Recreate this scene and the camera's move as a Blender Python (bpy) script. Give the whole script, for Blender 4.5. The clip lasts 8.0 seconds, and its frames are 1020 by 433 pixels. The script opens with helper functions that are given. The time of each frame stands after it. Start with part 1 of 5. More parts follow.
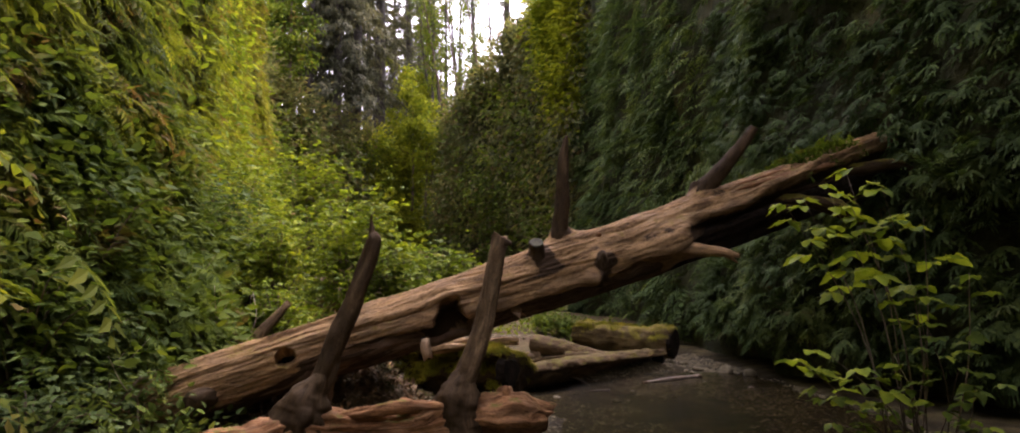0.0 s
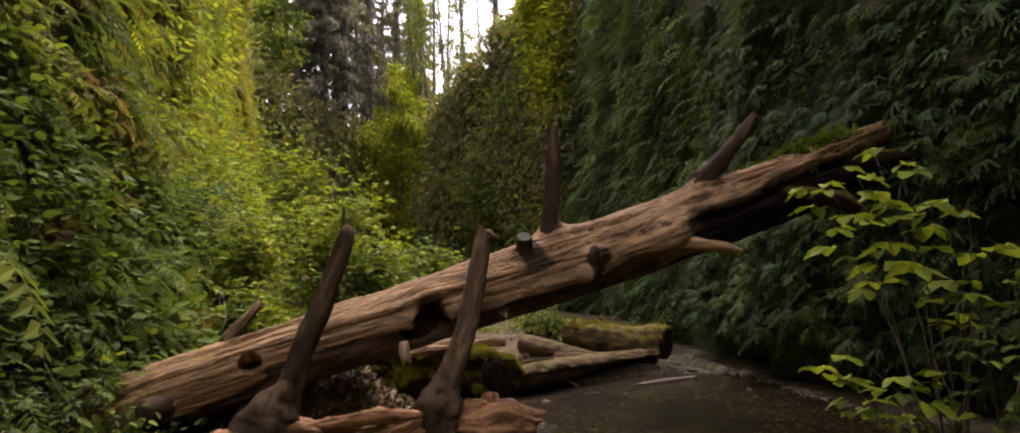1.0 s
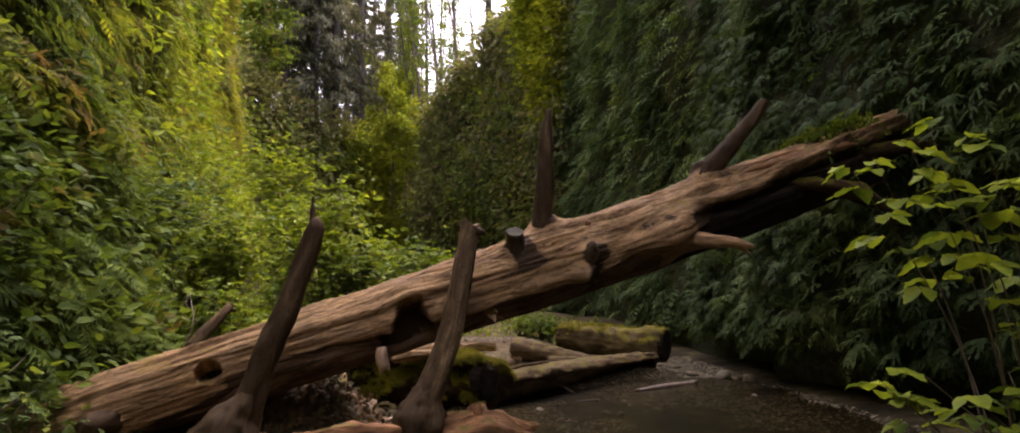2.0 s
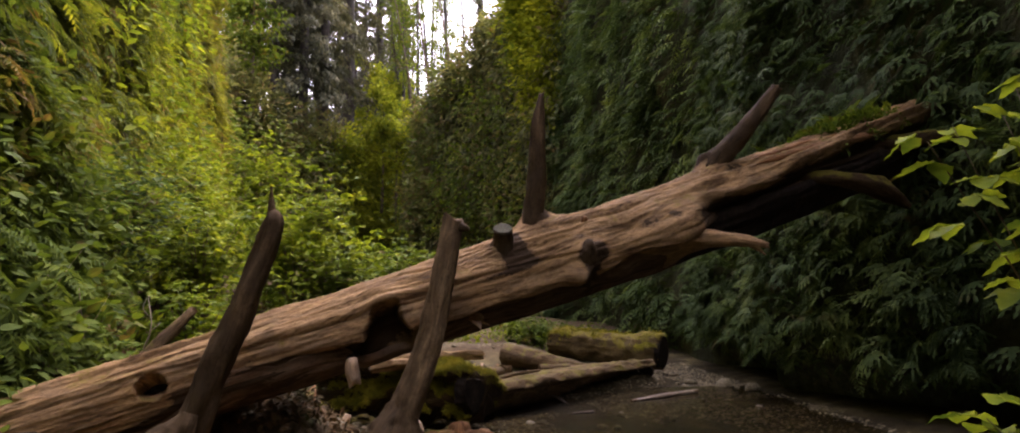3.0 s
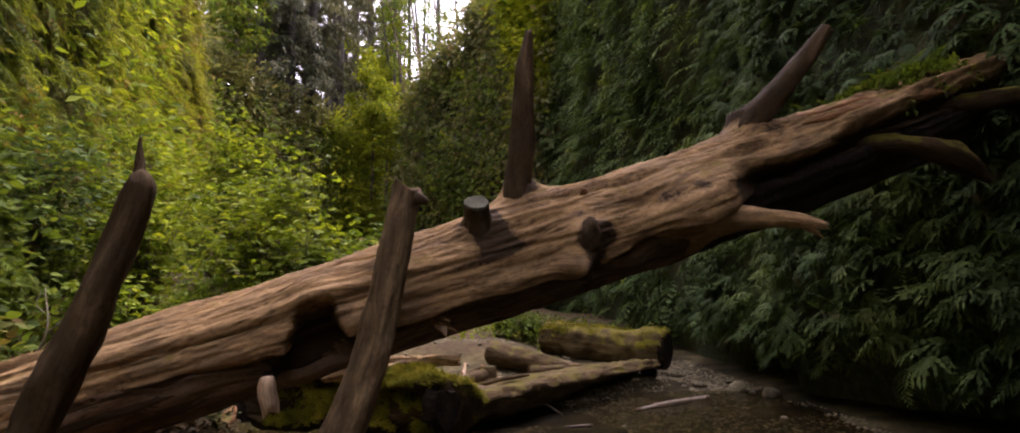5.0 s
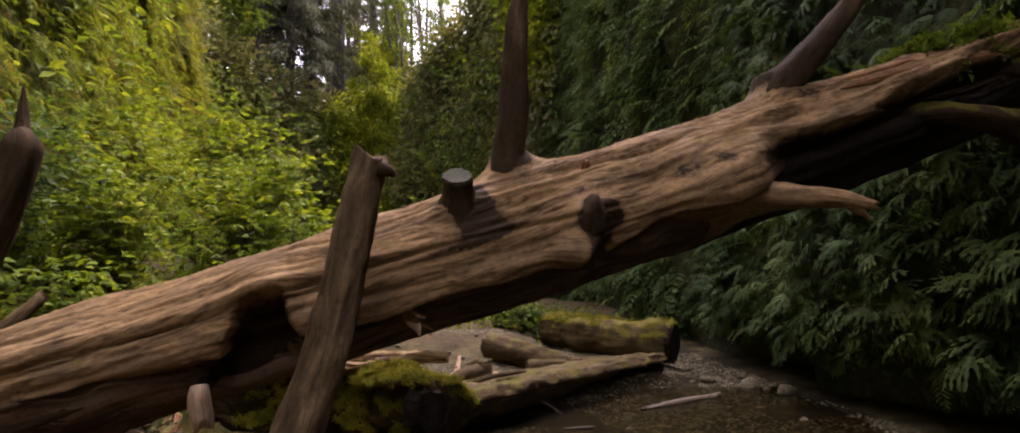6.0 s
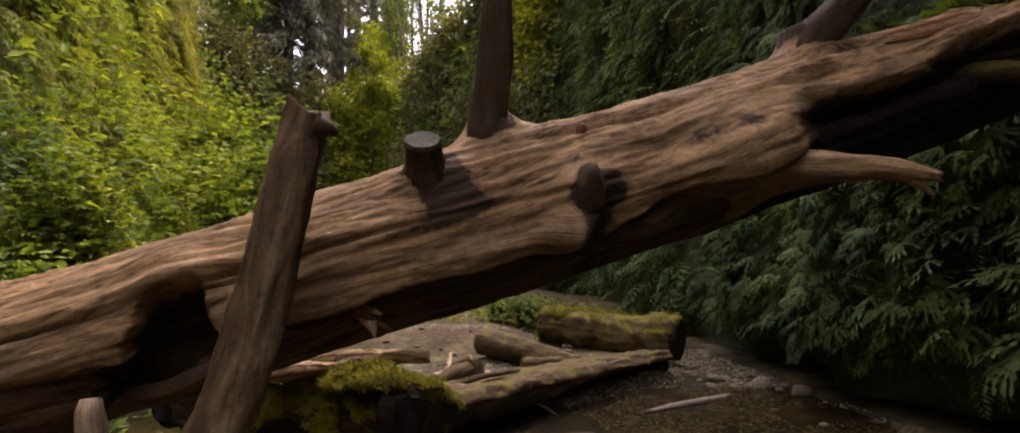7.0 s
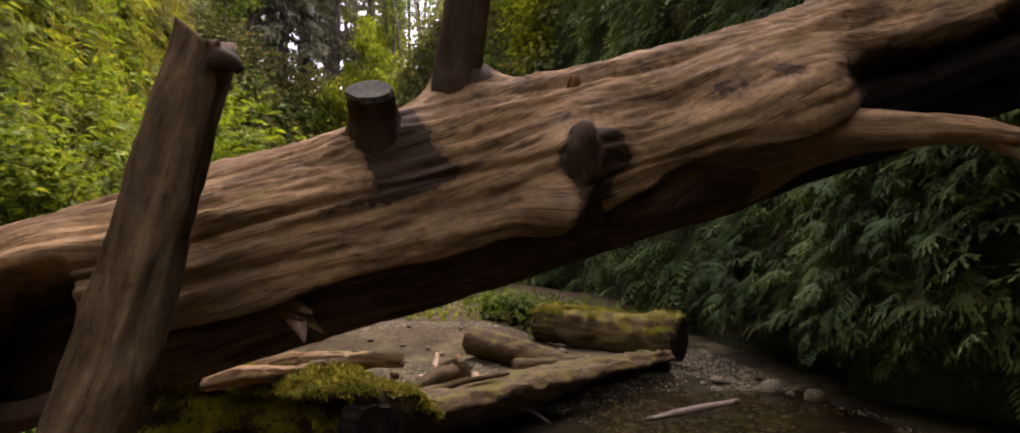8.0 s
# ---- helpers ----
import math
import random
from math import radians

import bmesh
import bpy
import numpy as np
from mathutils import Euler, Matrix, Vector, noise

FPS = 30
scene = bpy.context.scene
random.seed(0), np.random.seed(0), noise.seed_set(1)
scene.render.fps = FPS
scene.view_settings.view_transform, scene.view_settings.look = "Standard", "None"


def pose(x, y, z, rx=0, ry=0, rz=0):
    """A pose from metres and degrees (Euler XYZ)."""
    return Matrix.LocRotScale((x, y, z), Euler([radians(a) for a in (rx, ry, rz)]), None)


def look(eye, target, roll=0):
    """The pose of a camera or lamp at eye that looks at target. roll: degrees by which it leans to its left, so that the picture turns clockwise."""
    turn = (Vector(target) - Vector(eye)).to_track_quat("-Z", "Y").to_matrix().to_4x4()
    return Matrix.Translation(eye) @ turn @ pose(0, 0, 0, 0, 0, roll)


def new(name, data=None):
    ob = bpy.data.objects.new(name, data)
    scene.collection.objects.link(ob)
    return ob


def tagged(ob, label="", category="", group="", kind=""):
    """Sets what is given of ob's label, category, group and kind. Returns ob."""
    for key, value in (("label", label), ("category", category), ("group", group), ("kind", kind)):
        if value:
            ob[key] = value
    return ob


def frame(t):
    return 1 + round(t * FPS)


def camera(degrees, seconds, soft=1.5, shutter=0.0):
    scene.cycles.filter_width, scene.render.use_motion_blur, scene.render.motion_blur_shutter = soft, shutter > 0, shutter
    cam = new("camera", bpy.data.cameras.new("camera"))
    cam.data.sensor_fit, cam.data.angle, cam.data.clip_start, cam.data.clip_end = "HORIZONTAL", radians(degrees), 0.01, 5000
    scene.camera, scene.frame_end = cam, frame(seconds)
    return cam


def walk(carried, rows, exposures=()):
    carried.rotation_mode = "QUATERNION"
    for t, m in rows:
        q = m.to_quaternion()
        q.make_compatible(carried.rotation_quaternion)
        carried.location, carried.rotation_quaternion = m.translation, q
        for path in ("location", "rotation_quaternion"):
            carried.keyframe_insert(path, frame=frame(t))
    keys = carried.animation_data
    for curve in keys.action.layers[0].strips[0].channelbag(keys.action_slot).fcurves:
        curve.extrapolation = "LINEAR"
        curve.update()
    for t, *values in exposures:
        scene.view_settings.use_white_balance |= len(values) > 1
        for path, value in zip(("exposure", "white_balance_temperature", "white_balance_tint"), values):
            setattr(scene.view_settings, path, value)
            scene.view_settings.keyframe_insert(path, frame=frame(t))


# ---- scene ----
cam = camera(74.5, 8.0, soft=1.8)
PATH = [
    (0, (-0.016, -0.125, 1.468), (-0.01, 1.861, 1.71), -0.4),
    (0.5, (-0.007, 0.131, 1.470), (0.021, 2.117, 1.711), -0.5),
    (1, (0.020, 0.398, 1.465), (0.058, 2.383, 1.704), -0.6),
    (1.5, (0.048, 0.695, 1.464), (0.093, 2.68, 1.703), -0.7),
    (3, (0.125, 1.633, 1.463), (0.206, 3.615, 1.717), -0.7),
    (3.5, (0.153, 1.971, 1.469), (0.24, 3.953, 1.726), -0.7),
    (4, (0.188, 2.279, 1.490), (0.28, 4.261, 1.740), -0.7),
    (4.5, (0.24, 2.627, 1.503), (0.339, 4.61, 1.742), -0.6),
    (6, (0.411, 3.652, 1.533), (0.498, 5.641, 1.719), -0.3),
    (6.5, (0.482, 3.97, 1.523), (0.561, 5.961, 1.697), -0.2),
    (7, (0.544, 4.296, 1.508), (0.624, 6.287, 1.675), -0.2),
    (7.5, (0.601, 4.600, 1.489), (0.685, 6.591, 1.654), -0.1),
    (8, (0.658, 4.917, 1.478), (0.743, 6.909, 1.636), 0.0),
]
walk(cam, [(t, look(eye, target, roll)) for t, eye, target, roll in PATH], [(0.0, 2.58, 6400, 33), (8.0, 2.50, 6400, 33)])

# ---- light: hazy bright sky, a broad soft sun high up the canyon ----
SUN_ELEV, SUN_AZ = 66.0, 35.0      # azimuth clockwise from +y
world = bpy.data.worlds.new("world")
scene.world = world
world.use_nodes = True
wn = world.node_tree.nodes
wl = world.node_tree.links
sky = wn.new("ShaderNodeTexSky")
sky.sky_type, sky.sun_disc = "NISHITA", False
sky.sun_elevation, sky.sun_rotation = radians(SUN_ELEV), radians(SUN_AZ)
sky.air_density, sky.dust_density, sky.ozone_density = 1.0, 4.0, 0.6
pale = wn.new("ShaderNodeHueSaturation")
pale.inputs["Saturation"].default_value = 0.15
wl.new(sky.outputs[0], pale.inputs["Color"])
wl.new(pale.outputs[0], wn["Background"].inputs["Color"])
wn["Background"].inputs["Strength"].default_value = 0.15
sun = new("sun", bpy.data.lights.new("sun", "SUN"))
sun.data.energy, sun.data.angle, sun.data.color = 0.80, radians(26), (1.0, 0.94, 0.86)
_e, _a = radians(SUN_ELEV), radians(SUN_AZ)
sun.matrix_world = look((0, 0, 40), (-math.sin(_a) * math.cos(_e), -math.cos(_a) * math.cos(_e), 40 - math.sin(_e)))

# ---- numeric helpers ----
rng = np.random.default_rng(11)


def vnoise(p):
    """Smooth value noise in -1..1 at an (n, 3) array of places."""
    p = np.asarray(p, float)
    i = np.floor(p).astype(np.int64)
    f = p - i
    f = f * f * (3 - 2 * f)
    out = np.zeros(len(p))
    for dx in (0, 1):
        for dy in (0, 1):
            for dz in (0, 1):
                h = (i[:, 0] + dx) * 374761393 + (i[:, 1] + dy) * 668265263 + (i[:, 2] + dz) * 2147483647
                h = (h ^ (h >> 13)) * 1274126177
                h = (h ^ (h >> 16)) & 0xFFFF
                w = (f[:, 0] if dx else 1 - f[:, 0]) * (f[:, 1] if dy else 1 - f[:, 1]) * (f[:, 2] if dz else 1 - f[:, 2])
                out += w * (h / 32767.5 - 1)
    return out


def fbm(p, scale, octaves=4):
    p = np.asarray(p, float) * scale
    out, amp = np.zeros(len(p)), 0.5
    for k in range(octaves):
        out += amp * vnoise(p + 17.3 * k)
        p, amp = p * 2.03, amp * 0.5
    return out


def smooth(a, b, x):
    t = np.clip((np.asarray(x, float) - a) / (b - a), 0, 1)
    return t * t * (3 - 2 * t)


def unit(v):
    v = np.asarray(v, float)
    return v / np.maximum(np.linalg.norm(v, axis=-1, keepdims=True), 1e-9)


# ---- mesh helpers ----
def mesh_of(name, verts, quads=None, tris=None, material=None, uv=None, shade=True):
    """A mesh from arrays of vertices, quads and triangles; uv is per vertex."""
    me = bpy.data.meshes.new(name)
    verts = np.asarray(verts, np.float32)
    loops, starts, n = [], [], 0
    for faces, k in ((quads, 4), (tris, 3)):
        if faces is not None and len(faces):
            faces = np.asarray(faces, np.int32)
            loops.append(faces.ravel())
            starts.append(n + k * np.arange(len(faces), dtype=np.int32))
            n += k * len(faces)
    loops, starts = np.concatenate(loops), np.concatenate(starts)
    me.vertices.add(len(verts))
    me.vertices.foreach_set("co", verts.ravel())
    me.loops.add(len(loops))
    me.loops.foreach_set("vertex_index", loops)
    me.polygons.add(len(starts))
    me.polygons.foreach_set("loop_start", starts)
    me.polygons.foreach_set("use_smooth", np.full(len(starts), shade))
    if uv is not None:
        layer = me.uv_layers.new(name="grain")
        layer.uv.foreach_set("vector", np.asarray(uv, np.float32)[loops].ravel())
    me.update(calc_edges=True)
    me.validate()
    if material:
        me.materials.append(material)
    return me


def part(name, data, material=None, parent=None, label=""):
    """Links a mesh or a bmesh as one mesh object under its parent."""
    if isinstance(data, bmesh.types.BMesh):
        me = bpy.data.meshes.new(name)
        data.to_mesh(me)
        data.free()
        data = me
    if material and not data.materials:
        data.materials.append(material)
    ob = new(name, data)
    if parent:
        ob.parent = parent
        ob.matrix_parent_inverse = parent.matrix_world.inverted()
    if label:
        ob["label"] = label
    return ob


def thing(name, place, label, category, group="", kind=""):
    ob = new(name)
    ob.matrix_world = ob.matrix_basis = Matrix.Translation(place)
    ob.empty_display_size = 0.1
    return tagged(ob, label, category, group, kind)


def spline(points, n):
    """n places along a smooth curve through the points."""
    p = np.asarray(points, float)
    p = np.vstack([2 * p[0] - p[1], p, 2 * p[-1] - p[-2]])
    t = np.linspace(0, len(p) - 3 - 1e-6, n)
    k = t.astype(int)
    f = (t - k)[:, None]
    a, b, c, d = p[k], p[k + 1], p[k + 2], p[k + 3]
    return 0.5 * (2 * b + (c - a) * f + (2 * a - 5 * b + 4 * c - d) * f ** 2 + (3 * b - a - 3 * c + d) * f ** 3)


def tube(points, radii, rings, seg, rough=0.0, freq=3.0, ridge=0.0, close=True, seed=0.0, ragged=0.0, shape=None):
    """A limb along a curve: verts, quads, tris, uv. rough: lumps; ridge: grain ridges along it; ragged: broken far end."""
    axis = spline(points, rings)
    rad = np.interp(np.linspace(0, 1, rings), np.linspace(0, 1, len(radii)), radii)
    tan = unit(np.gradient(axis, axis=0))
    ref = np.array([0.0, -1.0, 0.0]) if abs(tan[:, 1]).max() < 0.8 else np.array([1.0, 0.0, 0.0])
    side = unit(ref - tan * (tan @ ref)[:, None])
    up = np.cross(side, tan)
    up = np.where((up[:, 2:3].mean() < 0), -up, up)
    th = np.arange(seg) / seg * 2 * np.pi - np.pi
    s = np.concatenate([[0], np.cumsum(np.linalg.norm(np.diff(axis, axis=0), axis=1))])
    ss, tt = np.meshgrid(s, th, indexing="ij")
    rr = np.repeat(rad[:, None], seg, 1)
    flat = np.stack([ss.ravel() * freq, np.cos(tt).ravel() * 1.5, np.sin(tt).ravel() * 1.5], 1) + seed
    rr = rr * (1 + rough * fbm(flat, 1.0, 4).reshape(rr.shape))
    if ridge:
        g = np.stack([ss.ravel() * 0.9, np.cos(tt).ravel() * 7, np.sin(tt).ravel() * 7], 1) + seed + 5
        rr = rr - ridge * np.abs(fbm(g, 1.0, 4)).reshape(rr.shape)
    if shape is not None:
        rr = shape(ss, tt, rr)
    verts = axis[:, None] + rr[..., None] * (np.cos(tt)[..., None] * side[:, None] + np.sin(tt)[..., None] * up[:, None])
    if ragged:
        j = 1 - smooth(0, 0.18, 1 - s / s[-1])
        jag = ragged * fbm(np.stack([np.cos(th), np.sin(th), th * 0], 1) + seed, 1.3, 4)
        verts += (j[:, None] * jag[None])[..., None] * tan[:, None]
    i, k = np.meshgrid(np.arange(rings - 1), np.arange(seg), indexing="ij")
    a = (i * seg + k).ravel()
    b = (i * seg + (k + 1) % seg).ravel()
    quads = np.stack([a, b, b + seg, a + seg], 1)[:, ::-1]
    V = verts.reshape(-1, 3)
    uv = np.stack([ss.ravel(), tt.ravel() * rad.mean()], 1)
    tris = []
    if close:
        V = np.vstack([V, axis[0], axis[-1]])
        uv = np.vstack([uv, [0, 0], [s[-1], 0]])
        n = rings * seg
        for q in range(seg):
            tris += [(n, q, (q + 1) % seg), (n + 1, n - seg + (q + 1) % seg, n - seg + q)]
    return V, quads, np.array(tris) if tris else None, uv


def limb(name, points, radii, material, parent, rings=24, seg=14, label="", **kw):
    V, Q, T, uv = tube(points, radii, rings, seg, **kw)
    return part(name, mesh_of(name, V, Q, T, material, uv), None, parent, label)


def join(meshes):
    """One set of arrays from several (verts, quads, tris, uv)."""
    V, Q, T, U, n = [], [], [], [], 0
    for v, q, t, u in meshes:
        V.append(v), U.append(u)
        if q is not None and len(q):
            Q.append(q + n)
        if t is not None and len(t):
            T.append(t + n)
        n += len(v)
    return np.vstack(V), np.vstack(Q) if Q else None, np.vstack(T) if T else None, np.vstack(U)


# ---- materials ----
def shader(name):
    m = bpy.data.materials.new(name)
    m.use_nodes = True
    return m, m.node_tree.nodes, m.node_tree.links, m.node_tree.nodes["Principled BSDF"]


def coords(nodes, links, scale, uv=False):
    src = nodes.new("ShaderNodeUVMap" if uv else "ShaderNodeTexCoord")
    mp = nodes.new("ShaderNodeMapping")
    mp.inputs["Scale"].default_value = scale
    links.new(src.outputs["UV" if uv else "Object"], mp.inputs["Vector"])
    return mp.outputs["Vector"]


def noise_tex(nodes, links, vec, scale, detail=5.0, rough=0.6, warp=0.0):
    t = nodes.new("ShaderNodeTexNoise")
    t.inputs["Scale"].default_value, t.inputs["Detail"].default_value, t.inputs["Roughness"].default_value = scale, detail, rough
    t.inputs["Distortion"].default_value = warp
    links.new(vec, t.inputs["Vector"])
    return t.outputs["Fac"]


def ramp(nodes, links, fac, stops):
    r = nodes.new("ShaderNodeValToRGB")
    e = r.color_ramp.elements
    while len(e) < len(stops):
        e.new(0.5)
    for el, (at, col) in zip(e, stops):
        el.position, el.color = at, (*col, 1) if len(col) == 3 else col
    links.new(fac, r.inputs["Fac"])
    return r.outputs["Color"]


def mixc(nodes, links, fac, a, b, kind="MIX"):
    m = nodes.new("ShaderNodeMix")
    m.data_type, m.blend_type = "RGBA", kind
    for sock, val in ((m.inputs["Factor"], fac), (m.inputs[6], a), (m.inputs[7], b)):
        if isinstance(val, bpy.types.NodeSocket):
            links.new(val, sock)
        else:
            sock.default_value = val if isinstance(val, (int, float)) else (*val, 1)
    return m.outputs[2]


def bump(nodes, links, height, bsdf, strength, distance):
    b = nodes.new("ShaderNodeBump")
    b.inputs["Strength"].default_value, b.inputs["Distance"].default_value = strength, distance
    links.new(height, b.inputs["Height"])
    links.new(b.outputs[0], bsdf.inputs["Normal"])


def leaf_material(name, dark, mid, light, dead=None, dead_share=0.0, patch=0.5, through_light=0.35, gloss=0.7):
    """Leaves: two scales of colour drift, leaf-to-leaf variation, light passing through the blade."""
    m, nd, ln, bsdf = shader(name)
    vec = coords(nd, ln, (1, 1, 1))
    big = noise_tex(nd, ln, vec, patch, 3.0)
    col = ramp(nd, ln, big, [(0.32, dark), (0.5, mid), (0.68, light)])
    geo = nd.new("ShaderNodeNewGeometry")
    var = ramp(nd, ln, geo.outputs["Random Per Island"], [(0.0, (0.55, 0.58, 0.5)), (0.5, (1, 1, 1)), (1.0, (1.45, 1.3, 1.1))])
    col = mixc(nd, ln, 1.0, col, var, "MULTIPLY")
    if dead:
        f = ramp(nd, ln, noise_tex(nd, ln, vec, 1.1, 4.0), [(0.62 - dead_share, (0, 0, 0)), (0.72 - dead_share, (1, 1, 1))])
        col = mixc(nd, ln, f, col, dead)
    ln.new(col, bsdf.inputs["Base Color"])
    bsdf.inputs["Roughness"].default_value = gloss
    bsdf.inputs["Specular IOR Level"].default_value = 0.08
    tr = nd.new("ShaderNodeBsdfTranslucent")
    ln.new(mixc(nd, ln, 1.0, col, (1.25, 1.2, 0.5), "MULTIPLY"), tr.inputs["Color"])
    ms = nd.new("ShaderNodeMixShader")
    ms.inputs[0].default_value = through_light
    ln.new(bsdf.outputs[0], ms.inputs[1])
    ln.new(tr.outputs[0], ms.inputs[2])
    ln.new(ms.outputs[0], nd["Material Output"].inputs["Surface"])
    return m


def wood_material(name, dark, mid, light, grey, moss=None, moss_amount=0.0, rough=0.75, fibre=55.0, depth=0.012, checks=0.6, broad_scale=(1.3, 6.0), patch_scale=1.6, spec=0.25, streaky=1.0, rot_shade=None):
    """Weathered barkless wood: long fibres along the limb, broad colour drift, checks, some moss on the upper side."""
    m, nd, ln, bsdf = shader(name)
    uv = coords(nd, ln, (1.6, fibre, 1), True)
    fine = noise_tex(nd, ln, uv, 1.0, 8.0, 0.65, 0.6)
    uv2 = coords(nd, ln, (*broad_scale, 1), True)
    broad = noise_tex(nd, ln, uv2, 1.0, 6.0, 0.6, 1.2)
    vec = coords(nd, ln, (1, 1, 1))
    patch = noise_tex(nd, ln, vec, patch_scale, 6.0, 0.65)
    pits = noise_tex(nd, ln, vec, 38.0, 5.0, 0.7)
    col = ramp(nd, ln, broad, [(0.3, dark), (0.5, mid), (0.72, light)])
    streak = ramp(nd, ln, fine, [(0.25, (0.5, 0.46, 0.42)), (0.45, (0.9, 0.88, 0.86)), (0.75, (1.15, 1.13, 1.1))])
    col = mixc(nd, ln, streaky, col, streak, "MULTIPLY")
    uv3 = coords(nd, ln, (1.1, fibre * 0.45, 1), True)
    line = noise_tex(nd, ln, uv3, 1.0, 4.0, 0.55, 0.4)
    check = ramp(nd, ln, line, [(0.455, (1, 1, 1)), (0.49, (0.32, 0.29, 0.26)), (0.505, (0.32, 0.29, 0.26)), (0.53, (1, 1, 1))])
    col = mixc(nd, ln, checks, col, check, "MULTIPLY")
    col = mixc(nd, ln, 1.0, col, ramp(nd, ln, pits, [(0.3, (0.72, 0.7, 0.68)), (0.5, (1, 1, 1)), (0.7, (1.15, 1.14, 1.12))]), "MULTIPLY")
    mot = noise_tex(nd, ln, coords(nd, ln, (5.0, 24.0, 1), True), 1.0, 7.0, 0.72, 1.4)
    col = mixc(nd, ln, 1.0, col, ramp(nd, ln, mot, [(0.34, (0.45, 0.41, 0.38)), (0.48, (1, 1, 1)), (0.68, (1.25, 1.2, 1.1))]), "MULTIPLY")
    gf = ramp(nd, ln, patch, [(0.48, (0, 0, 0)), (0.72, (0.75, 0.75, 0.75))])
    col = mixc(nd, ln, gf, col, grey)
    if moss:
        mf = noise_tex(nd, ln, vec, 4.5, 6.0, 0.7)
        geo = nd.new("ShaderNodeNewGeometry")
        sx = nd.new("ShaderNodeSeparateXYZ")
        ln.new(geo.outputs["Normal"], sx.inputs[0])
        ad = nd.new("ShaderNodeMath")
        ad.operation = "MULTIPLY_ADD"
        ln.new(sx.outputs["Z"], ad.inputs[0])
        ad.inputs[1].default_value = 0.18
        ln.new(mf, ad.inputs[2])
        f = ramp(nd, ln, ad.outputs[0], [(0.72 - moss_amount, (0, 0, 0)), (0.80 - moss_amount, (1, 1, 1))])
        col = mixc(nd, ln, f, col, moss)
    # mixes in dark colour for rot and painted shade
    if rot_shade:
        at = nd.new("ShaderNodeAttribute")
        at.attribute_name = "rot_shade"
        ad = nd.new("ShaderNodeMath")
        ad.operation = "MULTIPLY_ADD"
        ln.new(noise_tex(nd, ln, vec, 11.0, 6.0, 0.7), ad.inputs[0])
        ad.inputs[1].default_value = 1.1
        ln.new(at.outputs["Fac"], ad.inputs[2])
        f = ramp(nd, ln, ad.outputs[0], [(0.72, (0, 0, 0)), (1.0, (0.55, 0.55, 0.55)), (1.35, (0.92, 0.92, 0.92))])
        col = mixc(nd, ln, f, col, rot_shade)
    ln.new(col, bsdf.inputs["Base Color"])
    bsdf.inputs["Roughness"].default_value = rough
    bsdf.inputs["Specular IOR Level"].default_value = spec
    h = mixc(nd, ln, 1 - 0.55 * streaky, fine, broad)
    h = mixc(nd, ln, 0.35, h, check)
    h = mixc(nd, ln, 0.3, h, pits)
    h = mixc(nd, ln, 0.25, h, mot)
    bump(nd, ln, h, bsdf, 0.9, depth)
    return m


def rough_material(name, stops, scale, fine=18.0, rough=0.9, depth=0.03, wet=0.0):
    """Earth, gravel, moss or rock: colour by noise at two scales, with relief."""
    m, nd, ln, bsdf = shader(name)
    vec = coords(nd, ln, (1, 1, 1))
    a = noise_tex(nd, ln, vec, scale, 6.0, 0.62)
    b = noise_tex(nd, ln, vec, fine, 5.0, 0.7)
    col = ramp(nd, ln, a, stops)
    col = mixc(nd, ln, 1.0, col, ramp(nd, ln, b, [(0.28, (0.4, 0.4, 0.4)), (0.5, (0.95, 0.95, 0.95)), (0.75, (1.5, 1.45, 1.4))]), "MULTIPLY")
    ln.new(col, bsdf.inputs["Base Color"])
    if wet:
        ln.new(ramp(nd, ln, a, [(0.4, (rough - wet,) * 3), (0.62, (rough,) * 3)]), bsdf.inputs["Roughness"])
    else:
        bsdf.inputs["Roughness"].default_value = rough
    bsdf.inputs["Specular IOR Level"].default_value = 0.12
    bump(nd, ln, b, bsdf, 0.8, depth)
    return m


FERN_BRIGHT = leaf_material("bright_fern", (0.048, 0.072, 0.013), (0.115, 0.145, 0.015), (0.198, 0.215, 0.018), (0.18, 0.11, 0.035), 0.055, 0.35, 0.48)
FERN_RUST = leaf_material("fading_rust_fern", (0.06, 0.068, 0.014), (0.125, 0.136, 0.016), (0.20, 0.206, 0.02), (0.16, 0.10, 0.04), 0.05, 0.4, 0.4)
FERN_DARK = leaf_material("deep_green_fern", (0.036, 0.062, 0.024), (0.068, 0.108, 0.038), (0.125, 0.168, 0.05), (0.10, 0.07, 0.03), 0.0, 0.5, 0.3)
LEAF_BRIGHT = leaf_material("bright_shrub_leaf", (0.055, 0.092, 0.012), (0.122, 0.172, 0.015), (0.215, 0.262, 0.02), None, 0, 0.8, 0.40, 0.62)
# berry leaf with sunlight put into its colour
LEAF_PLANT_LIT = leaf_material("sunlit_berry_leaf", (0.12, 0.17, 0.02), (0.20, 0.26, 0.025), (0.29, 0.34, 0.03), None, 0, 0.8, 0.42, 0.5)
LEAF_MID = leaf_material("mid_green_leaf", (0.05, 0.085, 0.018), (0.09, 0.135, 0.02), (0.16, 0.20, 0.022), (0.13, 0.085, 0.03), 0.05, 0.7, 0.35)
DEAD_LEAF = leaf_material("dead_leaf_litter", (0.03, 0.02, 0.01), (0.07, 0.045, 0.02), (0.13, 0.085, 0.04), (0.04, 0.05, 0.015), 0.06, 0.8, 0.1)
